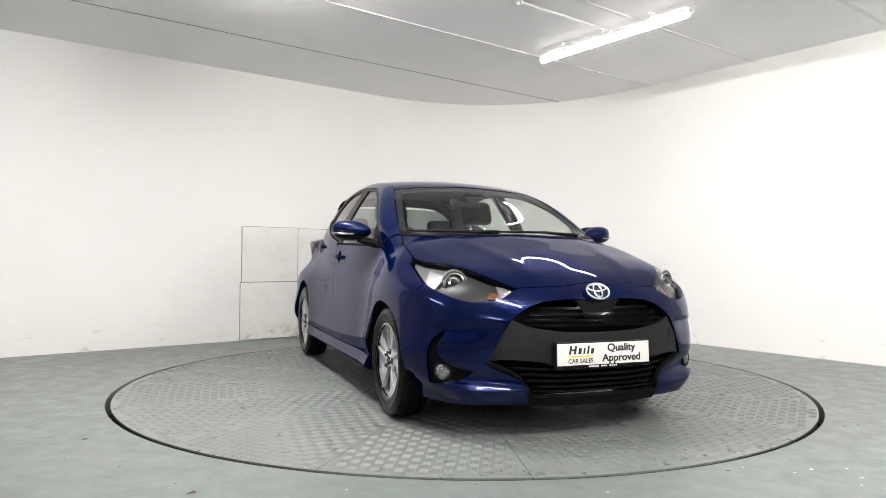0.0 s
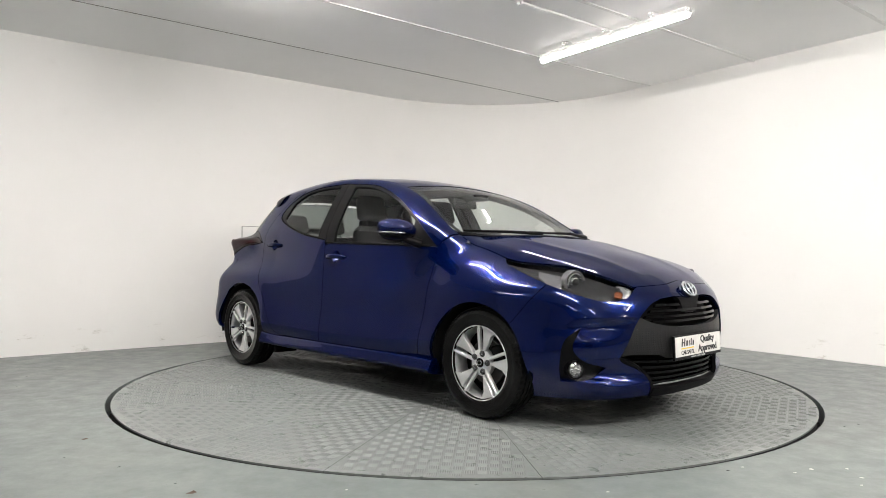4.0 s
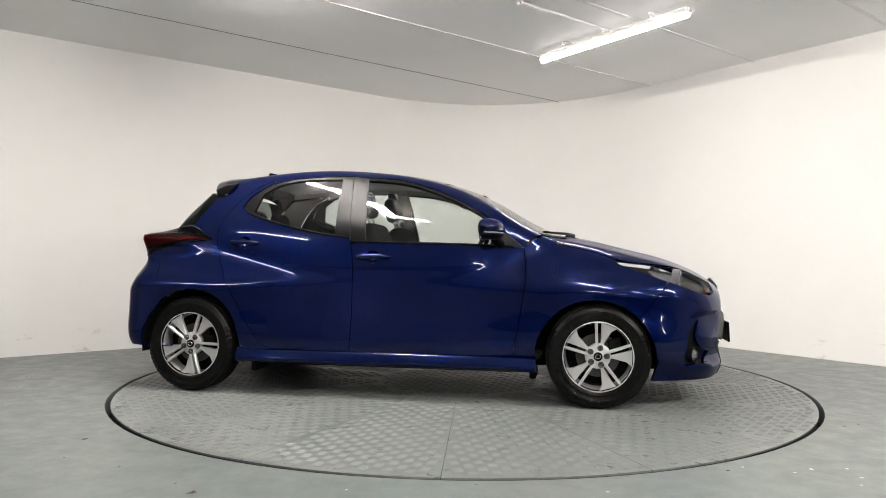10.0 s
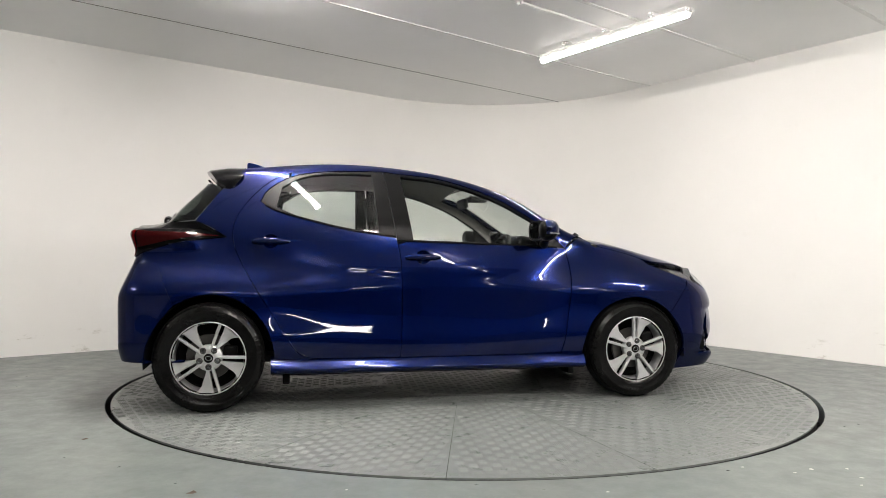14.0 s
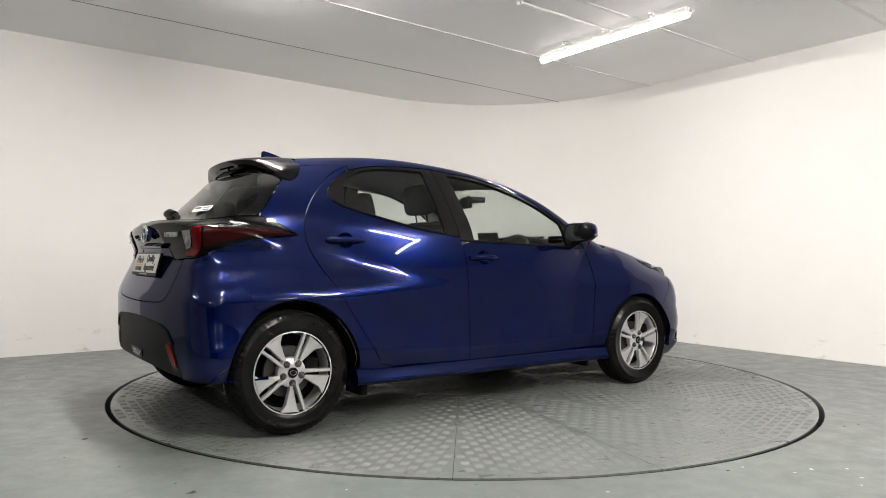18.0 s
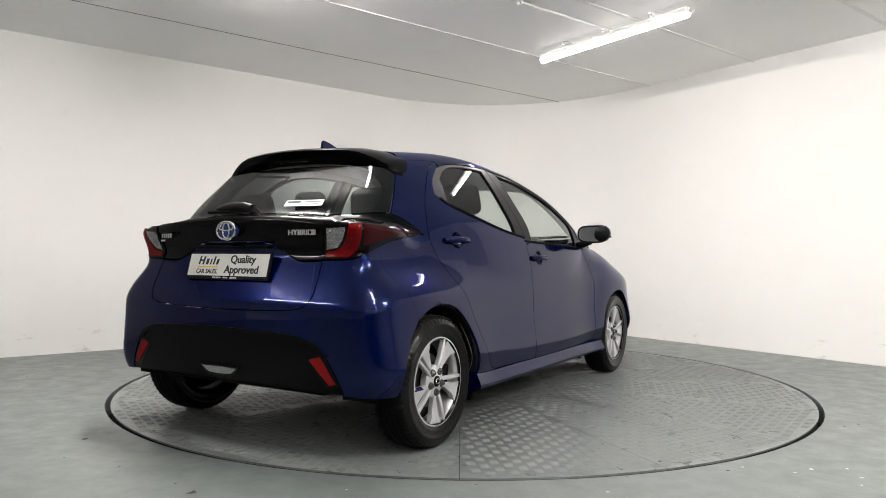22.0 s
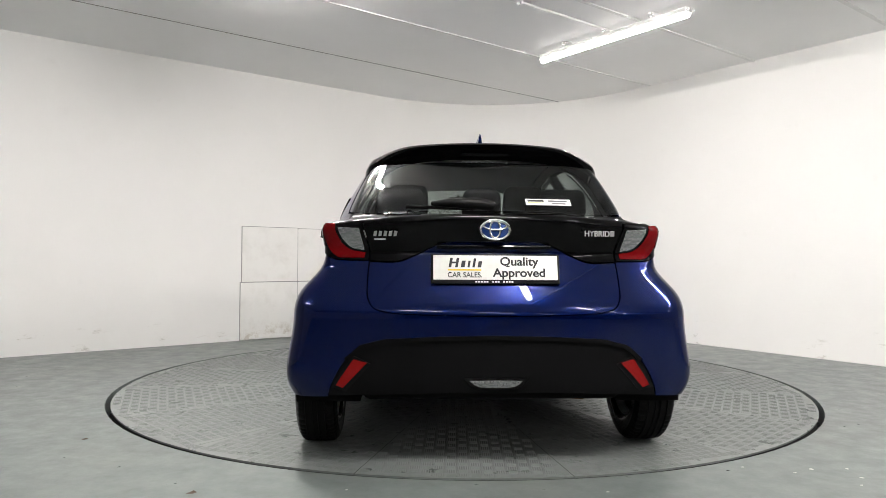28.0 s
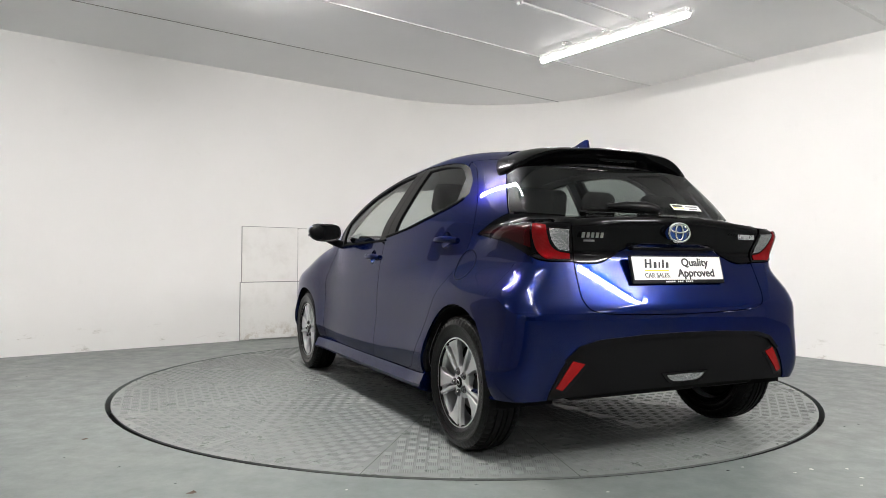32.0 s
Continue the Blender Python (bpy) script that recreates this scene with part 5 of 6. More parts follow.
box(bm, -0.055, 0.055, -0.075, 0.075, -0.02, 0.02, 0.015, M)
part("wheel_boss", bm, TRIM, sw)
for a in (90, -90, 180):
    bm = bmesh.new()
    tube(bm, [M @ Vector((0.04 * math.cos(radians(a)), 0.04 * math.sin(radians(a)), 0)), M @ Vector((0.17 * math.cos(radians(a)), 0.17 * math.sin(radians(a)), 0))], 0.013, 8)
    part("wheel_spoke", bm, TRIM, sw)
bm = bmesh.new()
tube(bm, [(0.52, -0.36, 0.85), (0.80, -0.36, 0.74)], 0.03, 10)
part("steering_column", bm, TRIM, sw)
# inside mirror
bm = bmesh.new()
box(bm, -0.015, 0.015, -0.115, 0.115, -0.035, 0.035, 0.014, pose(0.36, 0.0, 1.25, 0, -12), 3)
im = part("inside_mirror", bm, TRIM, car, "black inside rear-view mirror", True)
bm = bmesh.new()
tube(bm, [(0.38, 0, 1.26), (0.43, 0, 1.31)], 0.012, 8)
part("mirror_stalk", bm, TRIM, im)
bm = bmesh.new()
box(bm, 0.40, 0.53, -0.07, 0.07, -0.02, 0.02, 0.01, pose(0.0, 0, 1.285))
part("sensor_cover", bm, TRIM, im)
# ---- lamps, grille, badges and small parts ----
def nose_patch(name, pts, mat_, parent, off=0.0, gap=0.0, step=0.03, rim=0.012, label="", mirror=False):
    return skin(name, [patch(NOSE, lift(NOSE, *pts), gap=gap, step=step, off=off, rim=rim)], mat_, parent, label, mirror)


def tail_patch(name, pts, mat_, parent, off=0.0, gap=0.0, step=0.03, rim=0.012, label="", mirror=False):
    return skin(name, [patch(TAIL, lift(TAIL, *pts), gap=gap, step=step, off=off, rim=rim)], mat_, parent, label, mirror)


def mir2(pts):
    """A right-hand outline from top centre to bottom centre, closed with its mirror image."""
    return [tuple(p) for p in pts] + [(-u, z) for u, z in reversed(pts)]


# grille
up = [(0.0, 0.660), (-0.13, 0.668), (-0.235, 0.658), (-0.30, 0.628), (-0.355, 0.578), (-0.30, 0.545), (-0.17, 0.522), (0.0, 0.514)]
grille = nose_patch("grille", [tuple(p) for p in NOSE.to(join(mouth, flipy(mouth)[1:-1]))], DARK, car, -0.075, -0.01, 0.05, 0.0, "black two-part radiator grille")
mid_top = [tuple(p) for p in crv((0.0, 0.514), (-0.17, 0.522), (-0.30, 0.545), (-0.372, 0.578))]
mid_low = [tuple(p) for p in crv((-0.470, 0.372), (-0.40, 0.383), (-0.26, 0.372), (-0.20, 0.352), (0.0, 0.350))]
mid = mid_top + [tuple(p) for p in crv((-0.372, 0.578), (-0.405, 0.52), (-0.43, 0.46), (-0.470, 0.372))][1:] + mid_low[1:]
nose_patch("grille_centre_panel", mir2(mid), GRILLE_PLASTIC, grille, -0.010, 0.002, 0.03, 0.03, "dark grey honeycomb-textured panel")
for z, w_ in ((0.636, 0.265), (0.606, 0.305), (0.576, 0.335), (0.549, 0.300)):
    nose_patch("grille_slat", mir2([(0.0, z + 0.006), (-w_ * 0.5, z + 0.006), (-w_ + 0.008, z + 0.007), (-w_, z - 0.006), (-w_ * 0.5, z - 0.007), (0.0, z - 0.007)]), GLOSS_BLACK, grille, -0.022, 0, 0.06, 0.02)
for z, w_ in ((0.334, 0.40), (0.306, 0.345), (0.279, 0.318), (0.252, 0.302), (0.226, 0.292)):
    nose_patch("grille_slat", mir2([(0.0, z + 0.006), (-w_ * 0.5, z + 0.006), (-w_ + 0.008, z + 0.012), (-w_, z), (-w_ * 0.5, z - 0.007), (0.0, z - 0.007)]), GLOSS_BLACK, grille, -0.020, 0, 0.06, 0.02)
# upright plate below the badge
bm = bmesh.new()
pl = [(0.0, 0.668), (0.125, 0.666), (0.106, 0.648), (0.082, 0.600), (0.062, 0.584), (0.0, 0.581)]
pl = pl + [(-y, z) for y, z in pl[::-1][1:-1]]
lv = [[bm.verts.new((2.058 - 0.25 * abs(y) ** 2 + 0.10 * (0.62 - z) - d, y * k, 0.624 + (z - 0.624) * k)) for y, z in pl] for d, k in ((0.030, 1.0), (0.003, 1.0), (0.0, 0.97))]
for A, B in zip(lv, lv[1:]):
    for q in range(len(pl)):
        bm.faces.new((A[q], A[(q + 1) % len(pl)], B[(q + 1) % len(pl)], B[q]))
bm.faces.new(lv[-1])
part("emblem_mount", bm, BLACK_PLASTIC, grille, "black sensor panel below the badge")
nose_patch("chin_lip", mir2([(0.0, 0.206), (-0.15, 0.206), (-0.292, 0.21), (-0.302, 0.166), (-0.15, 0.163), (0.0, 0.163)]), BLACK_PLASTIC, front_bumper, 0.006, 0, 0.03, 0.03, "matt black chin lip")
for mm in (False, True):
    nose_patch("mouth_trim", [tuple(p) for p in crv((-0.474, 0.374), (-0.452, 0.352), (-0.37, 0.311), (-0.323, 0.26), (-0.300, 0.165))]
               + [tuple(p) for p in crv((-0.286, 0.165), (-0.309, 0.262), (-0.357, 0.318), (-0.44, 0.364), (-0.472, 0.378))], BLACK_PLASTIC, front_bumper, 0.002, 0, 0.02, 0.02, "", mm)
    nose_patch("tow_cover", [(-0.432, 0.50), (-0.385, 0.515), (-0.37, 0.44), (-0.435, 0.425)], GRILLE_PLASTIC, grille, -0.007, 0, 0.03, 0.01, "", mm)


def disc_part(name, centre, aim, prof, mat_, parent, label="", n=32, flat=1.0):
    """A turned part: profile (radius, forward) about the aim direction."""
    bm = bmesh.new()
    spin(bm, prof, n, "z")
    bmesh.ops.scale(bm, vec=(1, flat, 1), verts=bm.verts)
    m = Matrix.Translation(centre) @ Vector(aim).to_track_quat("Z", "Y").to_matrix().to_4x4()
    bmesh.ops.transform(bm, matrix=m, verts=bm.verts)
    return part(name, bm, mat_, parent, label, True)


# what is inside the headlamps, fog lamps
for h, sg in zip(headlamps, (-1, 1)):
    skin("lamp_bezel", [patch(NOSE, lamp_loop, gap=0.006, step=0.03, off=-0.035, rim=0)], LAMP_DARK, h, "dark headlamp bezel", sg > 0)
    nose_patch("reflector_bowl", [tuple(p) for p in crv((-0.80, 0.815), (-0.74, 0.800), (-0.69, 0.785), (-0.70, 0.745), (-0.715, 0.715))] + [(-0.76, 0.745), (-0.80, 0.785)], LAMP_GREY, h, -0.020, 0, 0.02, 0.01, "pale outer reflector", sg > 0)
    aim = Vector((0.92, sg * 0.30, -0.02)).normalized()
    pc = Vector((1.748, sg * 0.634, 0.744))
    disc_part("projector_bowl", pc, aim, [(0.064, -0.03), (0.063, 0.010), (0.057, 0.014), (0.050, 0.002), (0.048, -0.02)], LAMP_GREY, h, "grey projector bowl")
    disc_part("projector_ring", pc, aim, [(0.050, -0.01), (0.049, 0.013), (0.044, 0.016), (0.040, 0.008), (0.039, -0.02)], CHROME, h, "chrome projector ring")
    disc_part("projector_lens", pc, aim, [(0.0, 0.018), (0.016, 0.015), (0.029, 0.006), (0.034, -0.008), (0.041, -0.02)], CLEAR_REFLECTOR, h, "glassy projector lens")
    disc_part("projector_eye", pc, aim, [(0.0, 0.0215), (0.012, 0.0205), (0.0205, 0.0135)], LAMP_DARK, h)
    nose_patch("turn_signal", [(-0.462, 0.708), (-0.470, 0.683), (-0.440, 0.676), (-0.425, 0.695), (-0.435, 0.712)], AMBER, h, -0.018, 0, 0.02, 0.01, "amber turn signal", sg > 0)
    nose_patch("inner_reflector", [(-0.440, 0.738), (-0.425, 0.698), (-0.44, 0.674), (-0.405, 0.672), (-0.375, 0.712), (-0.40, 0.728)], CLEAR_REFLECTOR, h, -0.012, 0, 0.02, 0.01, "faceted clear reflector", sg > 0)
    fc = Vector((1.822, sg * 0.722, 0.318))
    fa = Vector((0.86, sg * 0.5, 0.0)).normalized()
    fog = disc_part("fog_lamp", fc, fa, [(0.0, 0.010), (0.02, 0.009), (0.034, 0.004), (0.038, 0.000), (0.040, -0.03)], CLEAR_REFLECTOR, front_bumper, "round clear fog lamp")
    disc_part("fog_bezel", fc, fa, [(0.038, -0.02), (0.040, 0.006), (0.047, 0.004), (0.050, -0.03)], SATIN_BLACK, fog)

# tail lamps
for tl, sg in zip(tail_lamps, (False, True)):
    tail_patch("red_lens", [tuple(p) for p in crv((-0.587, 0.863), (-0.65, 0.863), (-0.680, 0.866), (-0.706, 0.896), (-0.717, 0.945), (-0.719, 1.004))]
               + [(-0.676, 1.002)] + [tuple(p) for p in crv((-0.672, 0.975), (-0.662, 0.930), (-0.635, 0.899), (-0.587, 0.888))], RED_LENS, tl, 0.010, 0, 0.015, 0.006, "bright red lamp lens", sg)
    tail_patch("clear_lens", [(-0.590, 0.990)] + [(-0.664, 0.992)] + [tuple(p) for p in crv((-0.664, 0.992), (-0.655, 0.945), (-0.632, 0.910), (-0.590, 0.899))][1:], CLEAR_REFLECTOR, tl, 0.010, 0, 0.012, 0.006, "clear reversing lens", sg)
    tail_patch("lamp_tail", [(-0.727, 1.003), (-0.95, 0.995), (-1.06, 0.987), (-1.12, 0.980), (-0.96, 0.974), (-0.85, 0.955), (-0.727, 0.915)], DARK_RED, tl, 0.009, 0, 0.02, 0.005, "dark red lamp end", sg)
    skirt_ob = rear_bumper
    tail_patch("reflector", [(-0.522, 0.438), (-0.568, 0.452), (-0.627, 0.345), (-0.606, 0.334)], RED_REFLECTOR, rear_bumper, 0.002, 0, 0.02, 0.01, "red rear reflector", sg)
    tail_patch("reflector_pocket", [(-0.508, 0.432), (-0.572, 0.468), (-0.642, 0.335), (-0.598, 0.318)], SATIN_BLACK, rear_bumper, -0.001, 0, 0.02, 0.01, "", sg)
tail_patch("reversing_lamp", [(0.118, 0.368), (0.0, 0.370), (-0.125, 0.368)] + [tuple(p) for p in crv((-0.125, 0.368), (-0.085, 0.343), (0.0, 0.339), (0.075, 0.343), (0.118, 0.368))][1:-1], CLEAR_REFLECTOR, rear_bumper, 0.004, 0, 0.02, 0.01, "clear centre lamp")
tail_patch("lamp_lip", [(0.145, 0.378), (0.0, 0.380), (-0.15, 0.378)] + [tuple(p) for p in crv((-0.15, 0.378), (-0.10, 0.333), (0.0, 0.329), (0.09, 0.333), (0.145, 0.378))][1:-1], GLOSS_BLACK, rear_bumper, 0.001, 0, 0.02, 0.01)
tail_patch("skirt_edge", [(0.0, 0.552), (-0.25, 0.548), (-0.46, 0.536), (-0.545, 0.511), (-0.598, 0.455), (-0.587, 0.446), (-0.535, 0.496), (-0.46, 0.518), (-0.25, 0.530), (0.0, 0.534)]
           + [(0.25, 0.530), (0.46, 0.518), (0.535, 0.496), (0.587, 0.446), (0.598, 0.455), (0.545, 0.511), (0.46, 0.536), (0.25, 0.548)], BLACK_PLASTIC, rear_bumper, 0.006, 0, 0.02, 0.02, "raised upper edge of the skirt")

# roof spoiler
def spoiler():
    bm = bmesh.new()
    ys = 0.572 * np.sin(np.linspace(-math.pi / 2, math.pi / 2, 61))
    rows = []
    for y in ys:
        k = min(1.0, abs(y) / 0.56)
        close = math.sqrt(max(0.02, 1 - max(0.0, (abs(y) - 0.53) / 0.043) ** 2))
        xe = -1.375 + 0.115 * k ** 2.4
        xf = -1.12
        yy = min(abs(y), 0.50)
        zt = float(roof_mid(xf) - ROOF_CROWN * (yy / 0.48) ** 2) - 0.055 * max(0, (k - 0.62) / 0.38) ** 2
        zr = float(roof_mid(xe) - ROOF_CROWN * (yy / 0.48) ** 2) + 0.004 - 0.080 * max(0, (k - 0.55) / 0.45) ** 2.2
        thick = 0.026 + 0.03 * k ** 3
        rows.append([(xf, y, zt + 0.004), ((xf + xe) / 2, y, (zt + zr) / 2 + 0.010), (xe + 0.012, y, zr + 0.003), (xe, y, zr - 0.006), (xe + 0.010, y, zr - thick),
                     (xe + 0.055, y, zr - thick - 0.045), (xf - 0.05, y, zt - 0.055)])
        cx, cz = sum(p[0] for p in rows[-1]) / 7 + 0.03, sum(p[2] for p in rows[-1]) / 7 - 0.02
        rows[-1] = [(cx + (px - cx) * close, py, cz + (pz - cz) * close) for px, py, pz in rows[-1]]
    rings = [[bm.verts.new(p) for p in r_] for r_ in rows]
    m = len(rows[0])
    for A, B in zip(rings, rings[1:]):
        for i in range(m):
            bm.faces.new((A[i], A[(i + 1) % m], B[(i + 1) % m], B[i]))
    bm.faces.new(rings[0][::-1])
    bm.faces.new(rings[-1])
    return part("roof_spoiler", bm, GLOSS_BLACK, car, "gloss black roof spoiler", True)


sp = spoiler()
bm = bmesh.new()
box(bm, -0.006, 0.006, -0.11, 0.11, -0.008, 0.008, 0.003, pose(-1.362, 0, 1.355, 0, -20))
part("brake_light", bm, GLOSS_BLACK, sp, "dark high-level brake light")
for k in range(9):
    bm = bmesh.new()
    box(bm, -0.002, 0.002, -0.009, 0.009, -0.007, 0.007, 0.0, pose(-1.352, -0.10 + 0.025 * k, 1.318, 0, -38))
    part("sticker_mark", bm, LAMP_GREY, sp)

# shark-fin aerial
bm = bmesh.new()
fin = [(-0.945, 0.0), (-1.00, 0.022), (-1.06, 0.048), (-1.105, 0.064), (-1.122, 0.066), (-1.130, 0.060), (-1.124, 0.0)]
L_, R_ = [], []
for x, h in fin:
    z = float(roof_mid(x))
    w_ = 0.024 * (1 - h / 0.085)
    L_.append((bm.verts.new((x, 0.024 if h < 0.03 else 0.016, z - 0.004)), bm.verts.new((x, w_ * 0.45, z + h))))
    R_.append((bm.verts.new((x, -0.024 if h < 0.03 else -0.016, z - 0.004)), bm.verts.new((x, -w_ * 0.45, z + h))))
for A, B in zip(L_, L_[1:]):
    bm.faces.new((A[0], A[1], B[1], B[0]))
for A, B in zip(R_, R_[1:]):
    bm.faces.new((A[0], B[0], B[1], A[1]))
for A, B, C, D in zip(L_, L_[1:], R_, R_[1:]):
    bm.faces.new((A[1], C[1], D[1], B[1]))
bm.faces.new((L_[-1][0], L_[-1][1], R_[-1][1], R_[-1][0]))
part("roof_aerial", bm, PAINT, car, "blue shark-fin roof aerial", True)


# badges: plain rings over a blue ground
def badge(name, centre, aim, rx, rz, parent, ground):
    m = Matrix.Translation(centre) @ Vector(aim).to_track_quat("Z", "Y").to_matrix().to_4x4()
    el = lambda cx, cy, a, b_, n=36: [m @ Vector((cx + a * math.cos(q), cy + b_ * math.sin(q), 0.010)) for q in np.linspace(0, 2 * math.pi, n, endpoint=False)]
    bm = bmesh.new()
    spin(bm, [(0.0, 0.006), (0.8, 0.005), (0.98, 0.0), (1.0, -0.012)], 36, "z")
    bmesh.ops.scale(bm, vec=(rx, rz, 1), verts=bm.verts)
    bmesh.ops.transform(bm, matrix=m, verts=bm.verts)
    ob = part(name, bm, ground, parent, "oval chrome-ringed badge", True)
    for q, rad in ((el(0, 0, rx, rz), 0.0058), (el(0, rz * 0.05, rx * 0.36, rz * 0.86), 0.0045), (el(0, rz * 0.42, rx * 0.80, rz * 0.42), 0.0045)):
        bm = bmesh.new()
        tube(bm, q, rad, 8, True)
        part("badge_ring", bm, CHROME, ob, smooth=True)
    return ob


badge("badge", (2.045, 0.0, 0.703), (0.84, 0.0, 0.54), 0.062, 0.043, front_bumper, EMBLEM_DARK)
badge("badge", (-1.772, 0.0, 0.984), (-1.0, 0.0, 0.02), 0.060, 0.041, tailgate, EMBLEM_BLUE)


def letters(name, text, size, m, mat_, parent, extrude=0.0008, label="", squeeze=1.0, bold=0.0):
    cu = bpy.data.curves.new(name, "FONT")
    cu.body, cu.size, cu.extrude, cu.offset = text, size, extrude, size * bold
    cu.align_x, cu.align_y = "CENTER", "CENTER"
    tmp = new(name, cu)
    me = bpy.data.meshes.new_from_object(tmp)
    bpy.data.objects.remove(tmp)
    me.transform(m @ Matrix.Diagonal((squeeze, 1, 1, 1)))
    me.materials.clear()
    me.materials.append(mat_)
    ob = new(name, me)
    ob.parent = parent
    if label:
        ob["label"] = label
    return ob


def flat_box(name, m, x0, x1, y0, y1, z0, z1, mat_, parent, bev=0.0, label="", shear=0.0):
    bm = bmesh.new()
    box(bm, x0, x1, y0, y1, z0, z1, bev)
    for v in bm.verts:
        v.co.x += shear * v.co.y
    bmesh.ops.transform(bm, matrix=m, verts=bm.verts)
    return part(name, bm, mat_, parent, label)


def dealer_plate(m, parent):
    """The dealer's plate in its own plane: x to the reader's right, y up, z to the reader."""
    ob = flat_box("dealer_plate", m, -0.268, 0.268, -0.066, 0.060, -0.012, 0.0, SATIN_BLACK, parent, 0.004, "white dealer plate in a black frame")
    flat_box("plate_face", m, -0.258, 0.258, -0.050, 0.053, 0.0, 0.003, PLATE_WHITE, ob, 0.001, "white plate with black lettering")
    for k, (x, w_, h) in enumerate(((-0.190, 0.011, 0.040), (-0.163, 0.011, 0.040), (-0.137, 0.016, 0.028), (-0.113, 0.009, 0.028), (-0.092, 0.010, 0.038), (-0.068, 0.015, 0.026))):
        flat_box("logo_bar", m, x - w_ / 2, x + w_ / 2, 0.002, 0.002 + h, 0.003, 0.0038, INK, ob, 0, "", 0.18)
    flat_box("logo_bar", m, -0.190, -0.163, 0.018, 0.026, 0.003, 0.0037, INK, ob)
    flat_box("logo_underline", m, -0.198, -0.060, -0.012, -0.006, 0.003, 0.0038, YELLOW, ob, 0, "yellow line")
    letters("lettering", "CAR SALES.", 0.030, m @ Matrix.Translation((-0.128, -0.031, 0.0035)), INK, ob, squeeze=0.95, bold=0.012)
    for txt, y in (("Quality", 0.026), ("Approved", -0.022)):
        letters("lettering", txt, 0.050, m @ Matrix.Translation((0.098, y, 0.0035)), INK, ob, 0.0012, squeeze=1.08, bold=0.022)
    for k in range(14):
        if k not in (5, 9):
            flat_box("frame_print", m, -0.085 + 0.0115 * k, -0.077 + 0.0115 * k, -0.0615, -0.0545, 0.0, 0.0006, WHITE_PRINT, ob)
    return ob


plate_m = Matrix(((0, 0, 1, 2.107), (1, 0, 0, 0.0), (0, 1, 0, 0.412), (0, 0, 0, 1)))
dealer_plate(plate_m @ pose(0, 0, 0, -3), front_bumper)
plate_r = Matrix(((0, 0, -1, -1.774), (-1, 0, 0, -0.003), (0, 1, 0, 0.826), (0, 0, 0, 1)))
dealer_plate(plate_r @ pose(0, 0, 0, -14), tailgate)
bm = bmesh.new()
box(bm, -1.755, -1.71, -0.24, 0.24, 0.905, 0.922, 0.006)
part("tailgate_handle", bm, GLOSS_BLACK, tailgate)
rt = lambda x, y, z, tilt=0: Matrix(((0, 0, -1, x), (-1, 0, 0, y), (0, 1, 0, z), (0, 0, 0, 1))) @ pose(0, 0, 0, 0, tilt)
letters("lettering", "HYBRID", 0.034, rt(-1.758, -0.432, 0.971, 14), ALLOY, tailgate, 0.002, "chrome lettering")
flat_box("badge_mark", rt(-1.745, -0.498, 0.972, 15), -0.011, 0.011, -0.012, 0.012, 0, 0.004, CHROME, tailgate, 0.002)
for k in range(5):
    flat_box("badge_mark", rt(-1.760 + 0.004 * (4 - k), 0.495 - 0.021 * k, 0.966, -14), -0.007, 0.007, -0.011, 0.011, 0, 0.004, CHROME, tailgate, 0.001, "chrome model badge", 0.2)
flat_box("badge_mark", rt(-1.756, 0.475, 0.943, -14), -0.024, 0.024, -0.004, 0.004, 0, 0.003, CHROME, tailgate)
# sticker in the rear window
sk = Matrix(((0, -0.70, -0.72, -1.547), (-1, 0.0, 0.0, -0.275), (0, 0.72, -0.70, 1.113), (0, 0, 0, 1)))
sk = Matrix.Translation((-1.553, -0.265, 1.118)) @ Vector((-0.72, -0.10, 0.69)).to_track_quat("Z", "Y").to_matrix().to_4x4()
st = flat_box("window_sticker", sk, -0.105, 0.105, -0.020, 0.020, 0.0, 0.001, WHITE_PRINT, tailgate, 0, "white dealer sticker in the rear window")
flat_box("sticker_print", sk, -0.095, -0.020, 0.002, 0.014, 0.001, 0.0014, INK, st)
flat_box("sticker_print", sk, -0.095, -0.020, -0.008, -0.003, 0.001, 0.0014, YELLOW, st)
flat_box("sticker_print", sk, 0.000, 0.090, 0.003, 0.012, 0.001, 0.0014, LAMP_GREY, st)
flat_box("sticker_print", sk, 0.015, 0.080, -0.013, -0.005, 0.001, 0.0014, LAMP_GREY, st)

# rear wiper
bm = bmesh.new()
spin(bm, [(0.0, 0.035), (0.022, 0.032), (0.028, 0.0)], 18, "z")
wm = Matrix.Translation((-1.615, -0.012, 1.068)) @ Vector((-0.72, 0, 0.69)).to_track_quat("Z", "Y").to_matrix().to_4x4()
bmesh.ops.transform(bm, matrix=wm, verts=bm.verts)
tube(bm, [(-1.628, -0.01, 1.092), (-1.636, 0.06, 1.103), (-1.622, 0.17, 1.106), (-1.606, 0.26, 1.104)], [0.024, 0.027, 0.022, 0.010], 12)
wp = part("rear_wiper", bm, SATIN_BLACK, tailgate, "black rear wiper", True)
bm = bmesh.new()
tube(bm, [(-1.622, 0.06, 1.082), (-1.600, 0.22, 1.086), (-1.570, 0.37, 1.092)], 0.008, 8)
part("wiper_blade", bm, DARK, wp)

